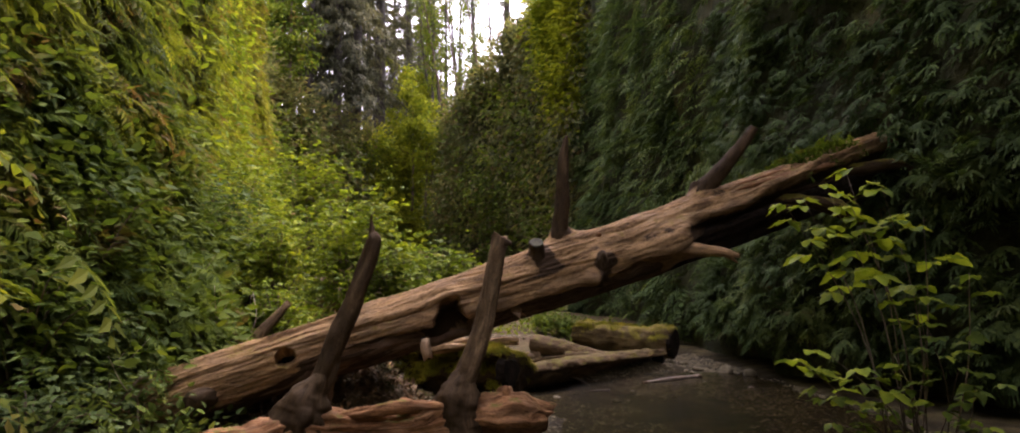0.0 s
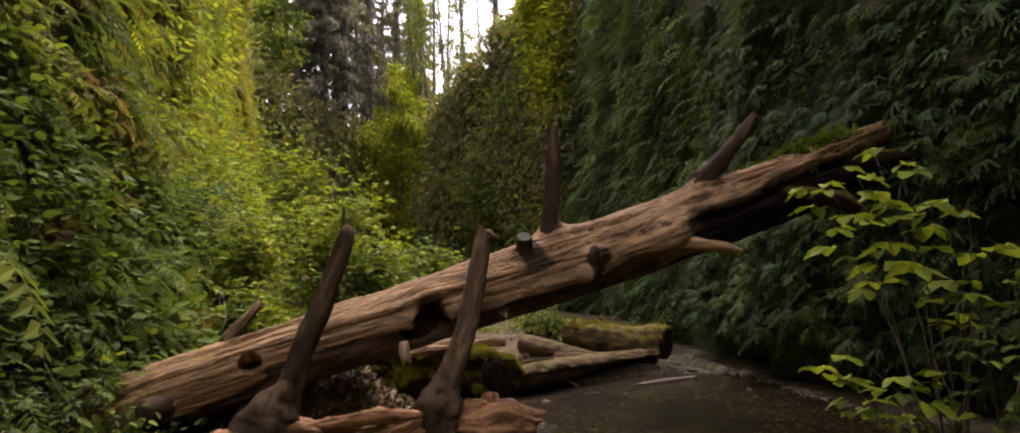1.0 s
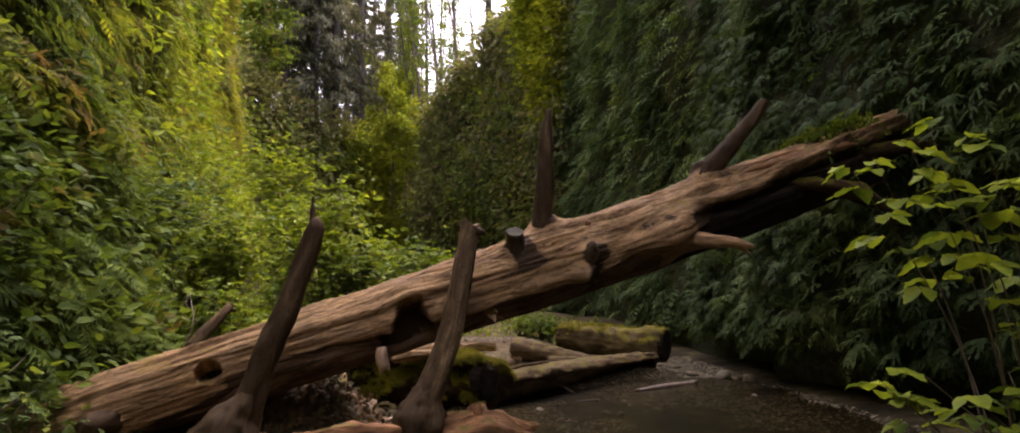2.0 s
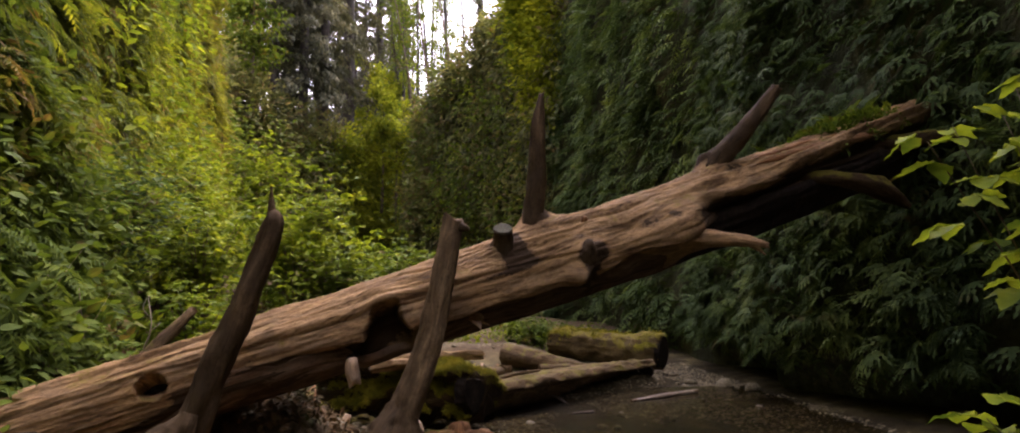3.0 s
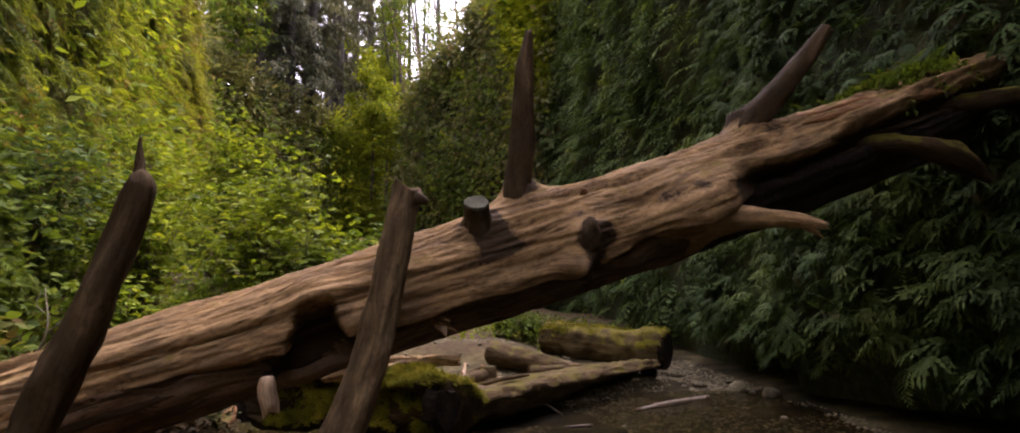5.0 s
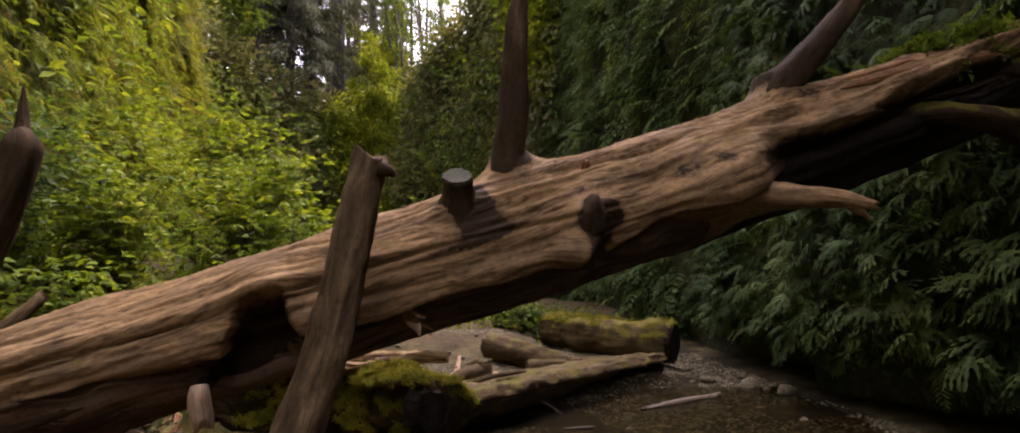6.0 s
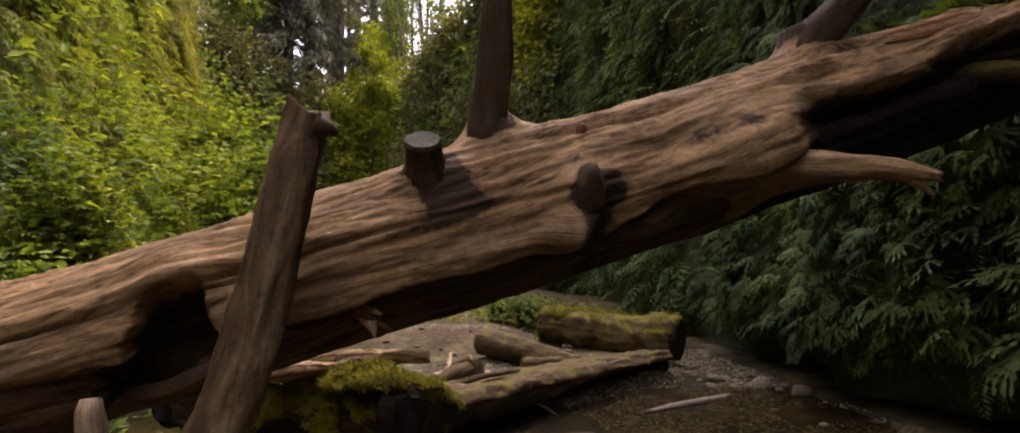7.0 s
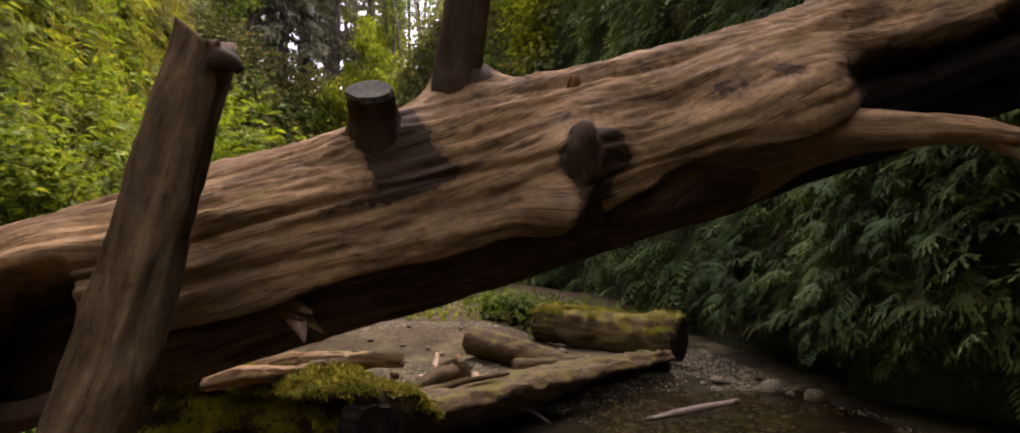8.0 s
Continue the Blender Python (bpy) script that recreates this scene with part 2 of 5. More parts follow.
# lighter and bluer to carry the distance haze in the colour
LEAF_FAR = leaf_material("hazed_creeper_leaf", (0.08, 0.098, 0.06), (0.145, 0.162, 0.08), (0.23, 0.235, 0.085), (0.23, 0.16, 0.095), 0.07, 0.22, 0.3)
# sunlight put into the leaf colour: a brighter, yellower green
LEAF_LIT = leaf_material("sunlit_yellow_leaf", (0.13, 0.17, 0.018), (0.22, 0.265, 0.024), (0.32, 0.355, 0.035), None, 0, 0.3, 0.45)
# needles lightened to grey in place of distance haze
NEEDLES = leaf_material("hazed_conifer_needles", (0.06, 0.066, 0.048), (0.095, 0.10, 0.068), (0.135, 0.137, 0.08), None, 0, 0.15, 0.2)
BARK = wood_material("conifer_bark", (0.03, 0.026, 0.022), (0.05, 0.042, 0.036), (0.09, 0.076, 0.064), (0.08, 0.074, 0.07), fibre=14, depth=0.05)
TWIG = wood_material("twig_bark", (0.06, 0.045, 0.03), (0.11, 0.08, 0.05), (0.17, 0.13, 0.09), (0.16, 0.14, 0.12), fibre=30)
PALE_TWIG = wood_material("bleached_twig", (0.20, 0.15, 0.11), (0.30, 0.24, 0.18), (0.42, 0.36, 0.28), (0.35, 0.33, 0.30), fibre=40)
LOG_WOOD = wood_material("weathered_log", (0.105, 0.062, 0.028), (0.275, 0.173, 0.082), (0.44, 0.278, 0.13), (0.19, 0.13, 0.072), (0.20, 0.14, 0.035), 0.02, fibre=75, depth=0.018, checks=0.28, broad_scale=(2.6, 10.0), patch_scale=2.6, streaky=0.62, spec=0.12, rot_shade=(0.028, 0.017, 0.009))
DARK_WOOD = wood_material("dark_snag_wood", (0.045, 0.029, 0.014), (0.13, 0.087, 0.046), (0.26, 0.182, 0.10), (0.08, 0.056, 0.033), (0.07, 0.08, 0.025), -0.03, fibre=20, depth=0.008, checks=0.3, streaky=0.35, patch_scale=4.5, broad_scale=(2.2, 9.0), spec=0.08)
LIMB_WOOD = wood_material("dark_limb_wood", (0.022, 0.014, 0.007), (0.056, 0.037, 0.019), (0.125, 0.084, 0.046), (0.06, 0.042, 0.026), fibre=20, depth=0.008, checks=0.2, streaky=0.35, patch_scale=5.0, spec=0.06)
RED_WOOD = wood_material("orange_driftwood", (0.10, 0.045, 0.018), (0.30, 0.155, 0.07), (0.46, 0.27, 0.14), (0.20, 0.12, 0.065), (0.12, 0.105, 0.02), 0.04, spec=0.1, patch_scale=4.0)
PALE_WOOD = wood_material("pale_driftwood", (0.04, 0.026, 0.013), (0.112, 0.076, 0.039), (0.215, 0.15, 0.08), (0.07, 0.049, 0.028), (0.105, 0.09, 0.018), 0.06, streaky=0.6, patch_scale=5.0, spec=0.06, depth=0.02)
OCHRE_WOOD = wood_material("ochre_mossy_wood", (0.045, 0.03, 0.014), (0.115, 0.082, 0.036), (0.20, 0.148, 0.066), (0.085, 0.065, 0.03), (0.15, 0.125, 0.02), 0.14, streaky=0.5, spec=0.06, depth=0.02)
MOSS_WOOD = wood_material("mossy_driftwood", (0.022, 0.014, 0.008), (0.055, 0.036, 0.018), (0.11, 0.075, 0.036), (0.045, 0.034, 0.018), (0.085, 0.073, 0.012), 0.12, streaky=0.6, spec=0.06, depth=0.02)
PEG_WOOD = wood_material("fresh_broken_wood", (0.34, 0.22, 0.125), (0.50, 0.35, 0.22), (0.64, 0.49, 0.33), (0.46, 0.36, 0.26), fibre=30)
SAWN = rough_material("sawn_grey_wood", [(0.3, (0.04, 0.04, 0.026)), (0.5, (0.07, 0.069, 0.046)), (0.7, (0.11, 0.107, 0.076))], 9, 60, 0.9, 0.004)
# dark colour standing in for the log's own shade underneath
UNDERSIDE_SHADE = wood_material("underside_shade_brown", (0.045, 0.031, 0.02), (0.12, 0.082, 0.053), (0.21, 0.145, 0.094), (0.14, 0.103, 0.068), fibre=22, depth=0.02, rough=0.95, spec=0.04)
# rotten ends and holes; also paints the shade in the hollow flank
ROT_AND_SHADE = rough_material("rotten_heartwood_and_shade", [(0.3, (0.012, 0.009, 0.007)), (0.6, (0.03, 0.022, 0.016)), (0.8, (0.06, 0.045, 0.03))], 6, 30)
MOSS = rough_material("yellow_moss", [(0.3, (0.085, 0.088, 0.012)), (0.5, (0.25, 0.235, 0.02)), (0.7, (0.42, 0.34, 0.03))], 5, 60, 1.0, 0.03)
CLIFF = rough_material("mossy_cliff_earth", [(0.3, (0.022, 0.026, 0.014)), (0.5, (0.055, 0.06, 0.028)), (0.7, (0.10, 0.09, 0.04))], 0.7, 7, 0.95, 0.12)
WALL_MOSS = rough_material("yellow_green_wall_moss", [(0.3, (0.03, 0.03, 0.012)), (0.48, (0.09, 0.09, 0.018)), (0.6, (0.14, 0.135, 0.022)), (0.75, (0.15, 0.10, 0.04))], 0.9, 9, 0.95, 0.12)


def ground_material():
    """Damp gravel and sand low down, leaf litter and earth on the banks."""
    m = rough_material("creek_gravel", [(0.3, (0.024, 0.018, 0.0085)), (0.5, (0.058, 0.045, 0.020)), (0.72, (0.16, 0.13, 0.058))], 1.6, 30, 0.95, 0.03)
    nd, ln = m.node_tree.nodes, m.node_tree.links
    bsdf = nd["Principled BSDF"]
    gravel = bsdf.inputs["Base Color"].links[0].from_socket
    vec = coords(nd, ln, (1, 1, 1))
    sx = nd.new("ShaderNodeSeparateXYZ")
    ln.new(vec, sx.inputs[0])
    ad = nd.new("ShaderNodeMath")
    ad.operation = "MULTIPLY_ADD"
    ln.new(noise_tex(nd, ln, vec, 1.3, 4.0), ad.inputs[0])
    ad.inputs[1].default_value = 0.5
    ln.new(sx.outputs["Z"], ad.inputs[2])
    f = ramp(nd, ln, ad.outputs[0], [(0.55, (0, 0, 0)), (0.8, (1, 1, 1))])
    litter = ramp(nd, ln, noise_tex(nd, ln, vec, 9.0, 5.0, 0.7), [(0.3, (0.02, 0.014, 0.008)), (0.5, (0.06, 0.04, 0.02)), (0.7, (0.12, 0.08, 0.04))])
    wet = ramp(nd, ln, ad.outputs[0], [(0.26, (0.42, 0.40, 0.36)), (0.42, (1, 1, 1))])
    ln.new(mixc(nd, ln, 1.0, mixc(nd, ln, f, gravel, litter), wet, "MULTIPLY"), bsdf.inputs["Base Color"])
    return m


GRAVEL = ground_material()
STONE = rough_material("creek_stone", [(0.3, (0.05, 0.042, 0.025)), (0.5, (0.125, 0.104, 0.06)), (0.7, (0.29, 0.245, 0.15))], 7, 40, 0.65, 0.01)


# ---- ground: one sheet, creek bed in the canyon, level land beyond ----
def ground_z(x, y):
    x, y = np.asarray(x, float), np.asarray(y, float)
    p = np.stack([x, y, 0 * x], 1)
    left_edge = -2.6 - 0.06 * np.clip(y - 8, 0, 30)
    bank = smooth(0, 3.8, left_edge - x) * 2.0
    right = smooth(3.9, 5.2, x + 0.03 * np.clip(y - 12, 0, 30)) * 0.12
    creek_side = smooth(0.45, 0.12, (x - 0.9) * 0.73 - (y - 11.5) * 0.68)
    bar = 0.26 * smooth(11.0, 14.0, y) * smooth(3.9, 2.2, x - 0.02 * y) * creek_side + 0.30 * smooth(13.6, 16.5, y) * smooth(2.2, 0.6, x) + 0.5 * smooth(16, 30, y)
    near = 0.18 * smooth(0.75, -0.5, x - 0.1 * (y - 6) + 0.35 * vnoise(p * 0.9)) * smooth(11, 7, y)
    rough = 0.10 * fbm(p, 0.5, 3) + 0.06 * fbm(p, 2.6, 4)
    right = right + 0.16 * smooth(1.55, 2.15, x + 0.12 * vnoise(p * 1.7)) * smooth(6.6, 5.0, y)
    # debris bank that the great log lies against
    line = 6.95 + 0.30 * (x + 1.5)
    bank = bank + (0.50 + 0.28 * np.clip(x + 2.2, -1, 1.3)) * smooth(-0.9, -1.7, x) * smooth(-4.2, -3.2, x) * np.exp(-((y - line - 0.55) / 0.42) ** 2) * (1 + 0.4 * fbm(p, 3.0, 3))
    inside = smooth(30, 14, np.abs(x))
    return (bank + right + bar + near + rough * (0.35 + smooth(1.0, -2.0, x) * 0.8)) * inside - 0.02


def grid_lines(lo, a, b, hi, step, grow=1.22):
    mid = list(np.arange(a, b + step / 2, step))
    for sign, end in ((1, hi), (-1, lo)):
        d, out = step, []
        at = mid[-1] if sign > 0 else mid[0]
        while (at - end) * sign < 0:
            d *= grow
            at += sign * d
            out.append(at)
        mid = mid + out if sign > 0 else out[::-1] + mid
    return np.array(mid)


gx, gy = grid_lines(-1200, -7.5, 6.5, 1200, 0.10), grid_lines(-1200, 2.0, 20.0, 1500, 0.10)
XX, YY = np.meshgrid(gx, gy, indexing="ij")
ZZ = ground_z(XX.ravel(), YY.ravel())
ii, jj = np.meshgrid(np.arange(len(gx) - 1), np.arange(len(gy) - 1), indexing="ij")
aa = (ii * len(gy) + jj).ravel()
ground = part("ground", mesh_of("ground", np.stack([XX.ravel(), YY.ravel(), ZZ], 1), np.stack([aa, aa + len(gy), aa + len(gy) + 1, aa + 1], 1), None, GRAVEL))
tagged(ground, "grey-brown gravel creek bed with damp sand and earth banks", "ground", kind="structure")


def water_material():
    m, nd, ln, bsdf = shader("shallow_creek_water")
    clear = nd.new("ShaderNodeBsdfTransparent")
    clear.inputs[0].default_value = (0.68, 0.62, 0.45, 1)
    gl = nd.new("ShaderNodeBsdfGlossy")
    gl.inputs["Roughness"].default_value = 0.16
    gl.inputs["Color"].default_value = (0.6, 0.6, 0.54, 1)
    fr = nd.new("ShaderNodeFresnel")
    fr.inputs["IOR"].default_value = 1.33
    vec = coords(nd, ln, (1, 1, 1))
    b = nd.new("ShaderNodeBump")
    b.inputs["Strength"].default_value, b.inputs["Distance"].default_value = 0.5, 0.02
    ln.new(noise_tex(nd, ln, vec, 6.0, 4.0), b.inputs["Height"])
    ln.new(b.outputs[0], gl.inputs["Normal"])
    ln.new(b.outputs[0], fr.inputs["Normal"])
    ms = nd.new("ShaderNodeMixShader")
    ln.new(fr.outputs[0], ms.inputs[0])
    ln.new(clear.outputs[0], ms.inputs[1])
    ln.new(gl.outputs[0], ms.inputs[2])
    ln.new(ms.outputs[0], nd["Material Output"].inputs["Surface"])
    return m


wx, wy = np.meshgrid(np.linspace(-4.5, 5.5, 20), np.linspace(-8.5, 13.0, 40), indexing="ij")
wa = (np.arange(19)[:, None] * 40 + np.arange(39)[None]).ravel()
water = part("water", mesh_of("water", np.stack([wx.ravel(), wy.ravel(), 0 * wx.ravel() + 0.03], 1), np.stack([wa, wa + 40, wa + 41, wa + 1], 1), None, water_material()))
tagged(water, "shallow clear brown creek water over gravel", "water", kind="structure")


# ---- canyon walls ----
class Cliff:
    """A canyon wall along a foot line; side +1 has the canyon on the right of the line's way."""

    def __init__(self, name, foot, tops, side, lean, amp, seed, label, back=45.0, undercut=0.0, talus=0.0):
        self.undercut, self.talus = undercut, talus
        self.line = spline([(x, y, 0) for x, y in foot], 400)
        self.s = np.concatenate([[0], np.cumsum(np.linalg.norm(np.diff(self.line, axis=0), axis=1))])
        self.top = np.interp(np.linspace(0, 1, 400), np.linspace(0, 1, len(tops)), tops)
        d = unit(np.gradient(self.line, axis=0))
        self.n = np.stack([d[:, 1] * side, -d[:, 0] * side, 0 * d[:, 0]], 1)
        self.lean, self.amp, self.seed, self.len = lean, amp, seed, self.s[-1]
        ns, nz = int(self.len / 0.5), 44
        S, Zf = np.meshgrid(np.linspace(0, self.len, ns), np.linspace(0, 1, nz), indexing="ij")
        H = np.interp(S.ravel(), self.s, self.top)
        P = self.at(S.ravel(), Zf.ravel() * (H + 0.8) - 0.8).reshape(ns, nz, 3)
        N = self.normal(S[:, 0])
        H = H.reshape(ns, nz)[:, 0]
        cols = [P]
        for out, dz in ((1.5, 0.6), (5.0, 1.4), (14.0, 2.0), (back, 2.5), (back, -H - 1.0)):
            q = P[:, -1] - N * out
            q[:, 2] = H + dz
            cols.append(q[:, None])
        P = np.concatenate(cols, 1)
        k = P.shape[1]
        i, j = np.meshgrid(np.arange(ns - 1), np.arange(k - 1), indexing="ij")
        a = (i * k + j).ravel()
        q = np.stack([a, a + k, a + k + 1, a + 1], 1)
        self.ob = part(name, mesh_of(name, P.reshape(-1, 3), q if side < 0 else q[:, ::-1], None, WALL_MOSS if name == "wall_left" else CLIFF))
        tagged(self.ob, label, "canyon wall", kind="structure")

    def normal(self, s):
        return unit(np.stack([np.interp(s, self.s, self.n[:, c]) for c in range(3)], 1))

    def at(self, s, z):
        base = np.stack([np.interp(s, self.s, self.line[:, c]) for c in range(3)], 1)
        p = base + np.stack([0 * s, 0 * s, z], 1)
        out = self.amp * (1.5 * fbm(p + self.seed, 0.16, 3) + 0.8 * fbm(p * (1, 1, 0.5) + self.seed, 0.6, 3)) - self.lean * z
        out = out + self.amp * 0.9 * fbm(np.stack([s * 0.42, z * 0.09, 0 * s + self.seed], 1), 1.0, 3)
        out = out + self.talus * smooth(8.0, 0.0, z) * (0.5 + 0.5 * smooth(12, 32, base[:, 1])) * smooth(46, 41, base[:, 1])
        out = out - self.undercut * smooth(1.0, 0.3, z) * smooth(17, 14, base[:, 1]) * (0.7 + 0.5 * vnoise(p * 0.8))
        if self.undercut:
            out = out - 0.8 * smooth(3.2, 1.9, z) * smooth(8.0, 6.8, base[:, 1])
        p = p + self.normal(s) * out[:, None]
        return p

    def scatter(self, n, y0, y1, z0, z1, bias=1.0):
        """n places on the wall between two y and two heights, with normals."""
        ys = self.line[:, 1]
        ok = np.where((ys >= y0) & (ys <= y1))[0]
        s = rng.uniform(self.s[ok[0]], self.s[ok[-1]], n)
        H = np.interp(s, self.s, self.top)
        z = z0 + rng.random(n) ** bias * (np.minimum(z1, H) - z0)
        return self.at(s, z), self.normal(s)


wall_left = Cliff("wall_left", [(-4.6, -16), (-5.0, -4), (-5.6, 4), (-6.4, 9), (-7.7, 14), (-9.0, 20), (-11.2, 29), (-14.4, 40.5), (-17.3, 43.5), (-17.0, 48), (-14.0, 55), (-11.0, 63), (-9.6, 72), (-8.0, 81), (-4, 87), (2, 92)],
                  [17, 18, 19, 20, 21, 22, 23, 23, 19, 16, 16, 16, 17, 18, 18], 1, 0.10, 0.8, 3.0, "tall canyon wall overgrown with bright ferns and moss", talus=3.0)
wall_right = Cliff("wall_right", [(5.4, -16), (5.2, -4), (5.1, 4), (5.0, 9), (4.9, 13), (5.0, 20), (4.6, 28), (3.5, 37.5), (1.8, 43), (-1.6, 49), (-4.9, 54), (-5.9, 60), (-4.6, 68), (-1, 78), (6, 88)],
                   [16, 16, 16, 16, 16, 17, 19, 21, 20, 19, 17, 15.5, 16, 17, 18], -1, 0.07, 0.6, 40.0, "shaded canyon wall hung with dark green ferns", undercut=1.0)


# unseen wall added behind the camera to block light from there
wall_back_unseen = Cliff("wall_back_unseen", [(-9, -6), (-3, -9), (3, -9), (9, -6)], [12, 11, 11, 12], -1, 0.05, 0.6, 70.0, "unseen wall behind the camera, added to block light", 20.0)

wall_end = Cliff("wall_end", [(-26, 84), (-12, 88), (0, 91), (14, 88)], [19, 19, 19, 19], 1, 0.08, 0.8, 90.0, "overgrown canyon wall closing the far bend", 30.0)


# ---- foliage kit ----
def frond_shape(pairs, droop, width, cup, seed):
    """One fern frond of length 1 along +x: pinnae as kites on both sides of a thin rachis; verts and quads."""
    r = np.random.default_rng(seed)
    V, Q = [], []

    def at(u):
        return np.array([u * (1 - 0.22 * droop * u), 0, 0.22 * u - droop * u * u])

    for k in range(5):
        u0, u1, h = k / 5, (k + 1) / 5, 0.008 * (1 - k / 6)
        n = len(V)
        V += [at(u0) + (0, h, 0), at(u0) - (0, h, 0), at(u1) - (0, h * 0.8, 0), at(u1) + (0, h * 0.8, 0)]
        Q.append((n, n + 1, n + 2, n + 3))
    for k in range(pairs):
        u = 0.12 + 0.86 * (k + 0.5) / pairs
        w = width * (math.sin(math.pi * (0.12 + 0.86 * u) ** 0.8) * 0.95 + 0.08) * r.uniform(0.8, 1.15)
        half = 0.30 / pairs * r.uniform(0.85, 1.2)
        for sgn in (1, -1):
            p = at(u + 0.02 * sgn)
            ahead = r.uniform(0.3, 0.55)
            d = unit(np.array([ahead, sgn, -cup * r.uniform(0.5, 1.5)]))
            tx = np.array([half, 0, -half * droop * u])
            n = len(V)
            V += [p, p + d * w * 0.45 + tx, p + d * w + (0, 0, -0.18 * w), p + d * w * 0.40 - tx]
            Q.append((n, n + 1, n + 2, n + 3))
    return np.array(V), np.array(Q)


def fan_shape(fingers, seed):
    """A hand-shaped fern frond: a stalk and drooping fingers, each a row of small leaflets."""
    r = np.random.default_rng(seed)
    V = [np.array(v, float) for v in ((0, 0.006, 0), (0, -0.006, 0), (0.35, -0.005, 0.10), (0.35, 0.005, 0.10))]
    Q = [(0, 1, 2, 3)]
    for k in range(fingers):
        a = (k / (fingers - 1) - 0.5) * 2.3 + r.normal(0, 0.08)
        d = np.array([math.cos(a), math.sin(a), 0.0])
        e = np.array([-d[1], d[0], 0.0])
        L = 0.62 * (1 - 0.25 * abs(a)) * r.uniform(0.85, 1.15)
        for j in range(4):
            u0, u1 = j / 4.4, (j + 1.25) / 4.4
            w = 0.075 * (1 - 0.16 * j)
            p0, p1 = [np.array([0.33, 0, 0.10]) + d * L * u + (0, 0, -0.5 * L * u * u) for u in (u0, u1)]
            m = (p0 + p1) / 2
            n = len(V)
            V += [p0, m + e * w - d * 0.02, p1, m - e * w - d * 0.02]
            Q.append((n, n + 1, n + 2, n + 3))
    return np.array(V), np.array(Q)


def leaf_shape(fold=0.12, bend=0.15):
    """A pointed oval leaf of length 1 along +x, folded on its midrib."""
    us = [0.0, 0.16, 0.42, 0.72, 1.0]
    ws = [0.0, 0.24, 0.31, 0.19, 0.0]
    V = []
    for u, w in zip(us, ws):
        z = -bend * u * u
        V += [(u, w, z + fold * w), (u, 0, z - fold * 0.15), (u, -w, z + fold * w)]
    Q = []
    for k in range(4):
        a = 3 * k
        Q += [(a, a + 3, a + 4, a + 1), (a + 1, a + 4, a + 5, a + 2)]
    return np.array(V, float), np.array(Q)


def kite_shape(bend=0.15):
    return np.array([(0, 0, 0), (0.45, 0.27, 0.03), (1, 0, -bend), (0.42, -0.27, 0.03)], float), np.array([(0, 1, 2, 3)])


def spread(shapes, places, ahead, up, sizes):
    """Copies of the shapes at the places, pointing ahead with the given up: one set of verts and quads."""
    ahead = unit(ahead)
    side = unit(np.cross(up, ahead))
    up = np.cross(ahead, side)
    pick = rng.integers(0, len(shapes), len(places))
    V, Q, n = [], [], 0
    for k, (sv, sq) in enumerate(shapes):
        idx = np.where(pick == k)[0]
        if not len(idx):
            continue
        v = places[idx, None] + sizes[idx, None, None] * (sv[None, :, 0:1] * ahead[idx, None] + sv[None, :, 1:2] * side[idx, None] + sv[None, :, 2:3] * up[idx, None])
        q = sq[None] + (np.arange(len(idx)) * len(sv))[:, None, None] + n
        V.append(v.reshape(-1, 3))
        Q.append(q.reshape(-1, 4))
        n += len(idx) * len(sv)
    return np.vstack(V), np.vstack(Q)


def stuff(name, VQ, material, label, category, parent=None):
    if isinstance(VQ, list):
        V, Q, _, _ = join([(v, q, None, np.zeros((len(v), 2))) for v, q in VQ])
    else:
        V, Q = VQ
    ob = part(name, mesh_of(name, V, Q, None, material, None, False), None, parent)
    if parent is None:
        tagged(ob, label, category, kind="stuff")
    return ob


FRONDS = [frond_shape(10, d, w, 0.25, k) for k, (d, w) in enumerate([(0.45, 0.26), (0.65, 0.30), (0.85, 0.24), (0.55, 0.34)])]
FANS = [fan_shape(f, 60 + f) for f in (6, 7, 8)]
FRONDS_COARSE = [frond_shape(6, d, w, 0.25, 20 + k) for k, (d, w) in enumerate([(0.45, 0.28), (0.7, 0.32), (0.9, 0.28)])]
LEAVES = [leaf_shape(0.12, 0.10), leaf_shape(0.25, 0.28), leaf_shape(0.05, 0.2)]
SPRAYS = [(v * (1, 0.42, 1), q) for v, q in (kite_shape(0.15), kite_shape(0.45))]
KITES = [kite_shape(0.1), kite_shape(0.3)]


def hang(places, normals, size, shapes, tumble=0.5, down=0.35, out=1.0):
    """Fronds standing out of a wall and arching down."""
    n = len(places)
    ahead = normals * out + rng.normal(0, tumble, (n, 3)) * (1, 1, 0.5)
    ahead[:, 2] -= down * rng.uniform(0.2, 1.6, n)
    up = np.array([0, 0, 1.0]) + 0.8 * normals + rng.normal(0, 0.25, (n, 3))
    return spread(shapes, places - normals * 0.05, ahead, up, size * rng.uniform(0.6, 1.35, n))


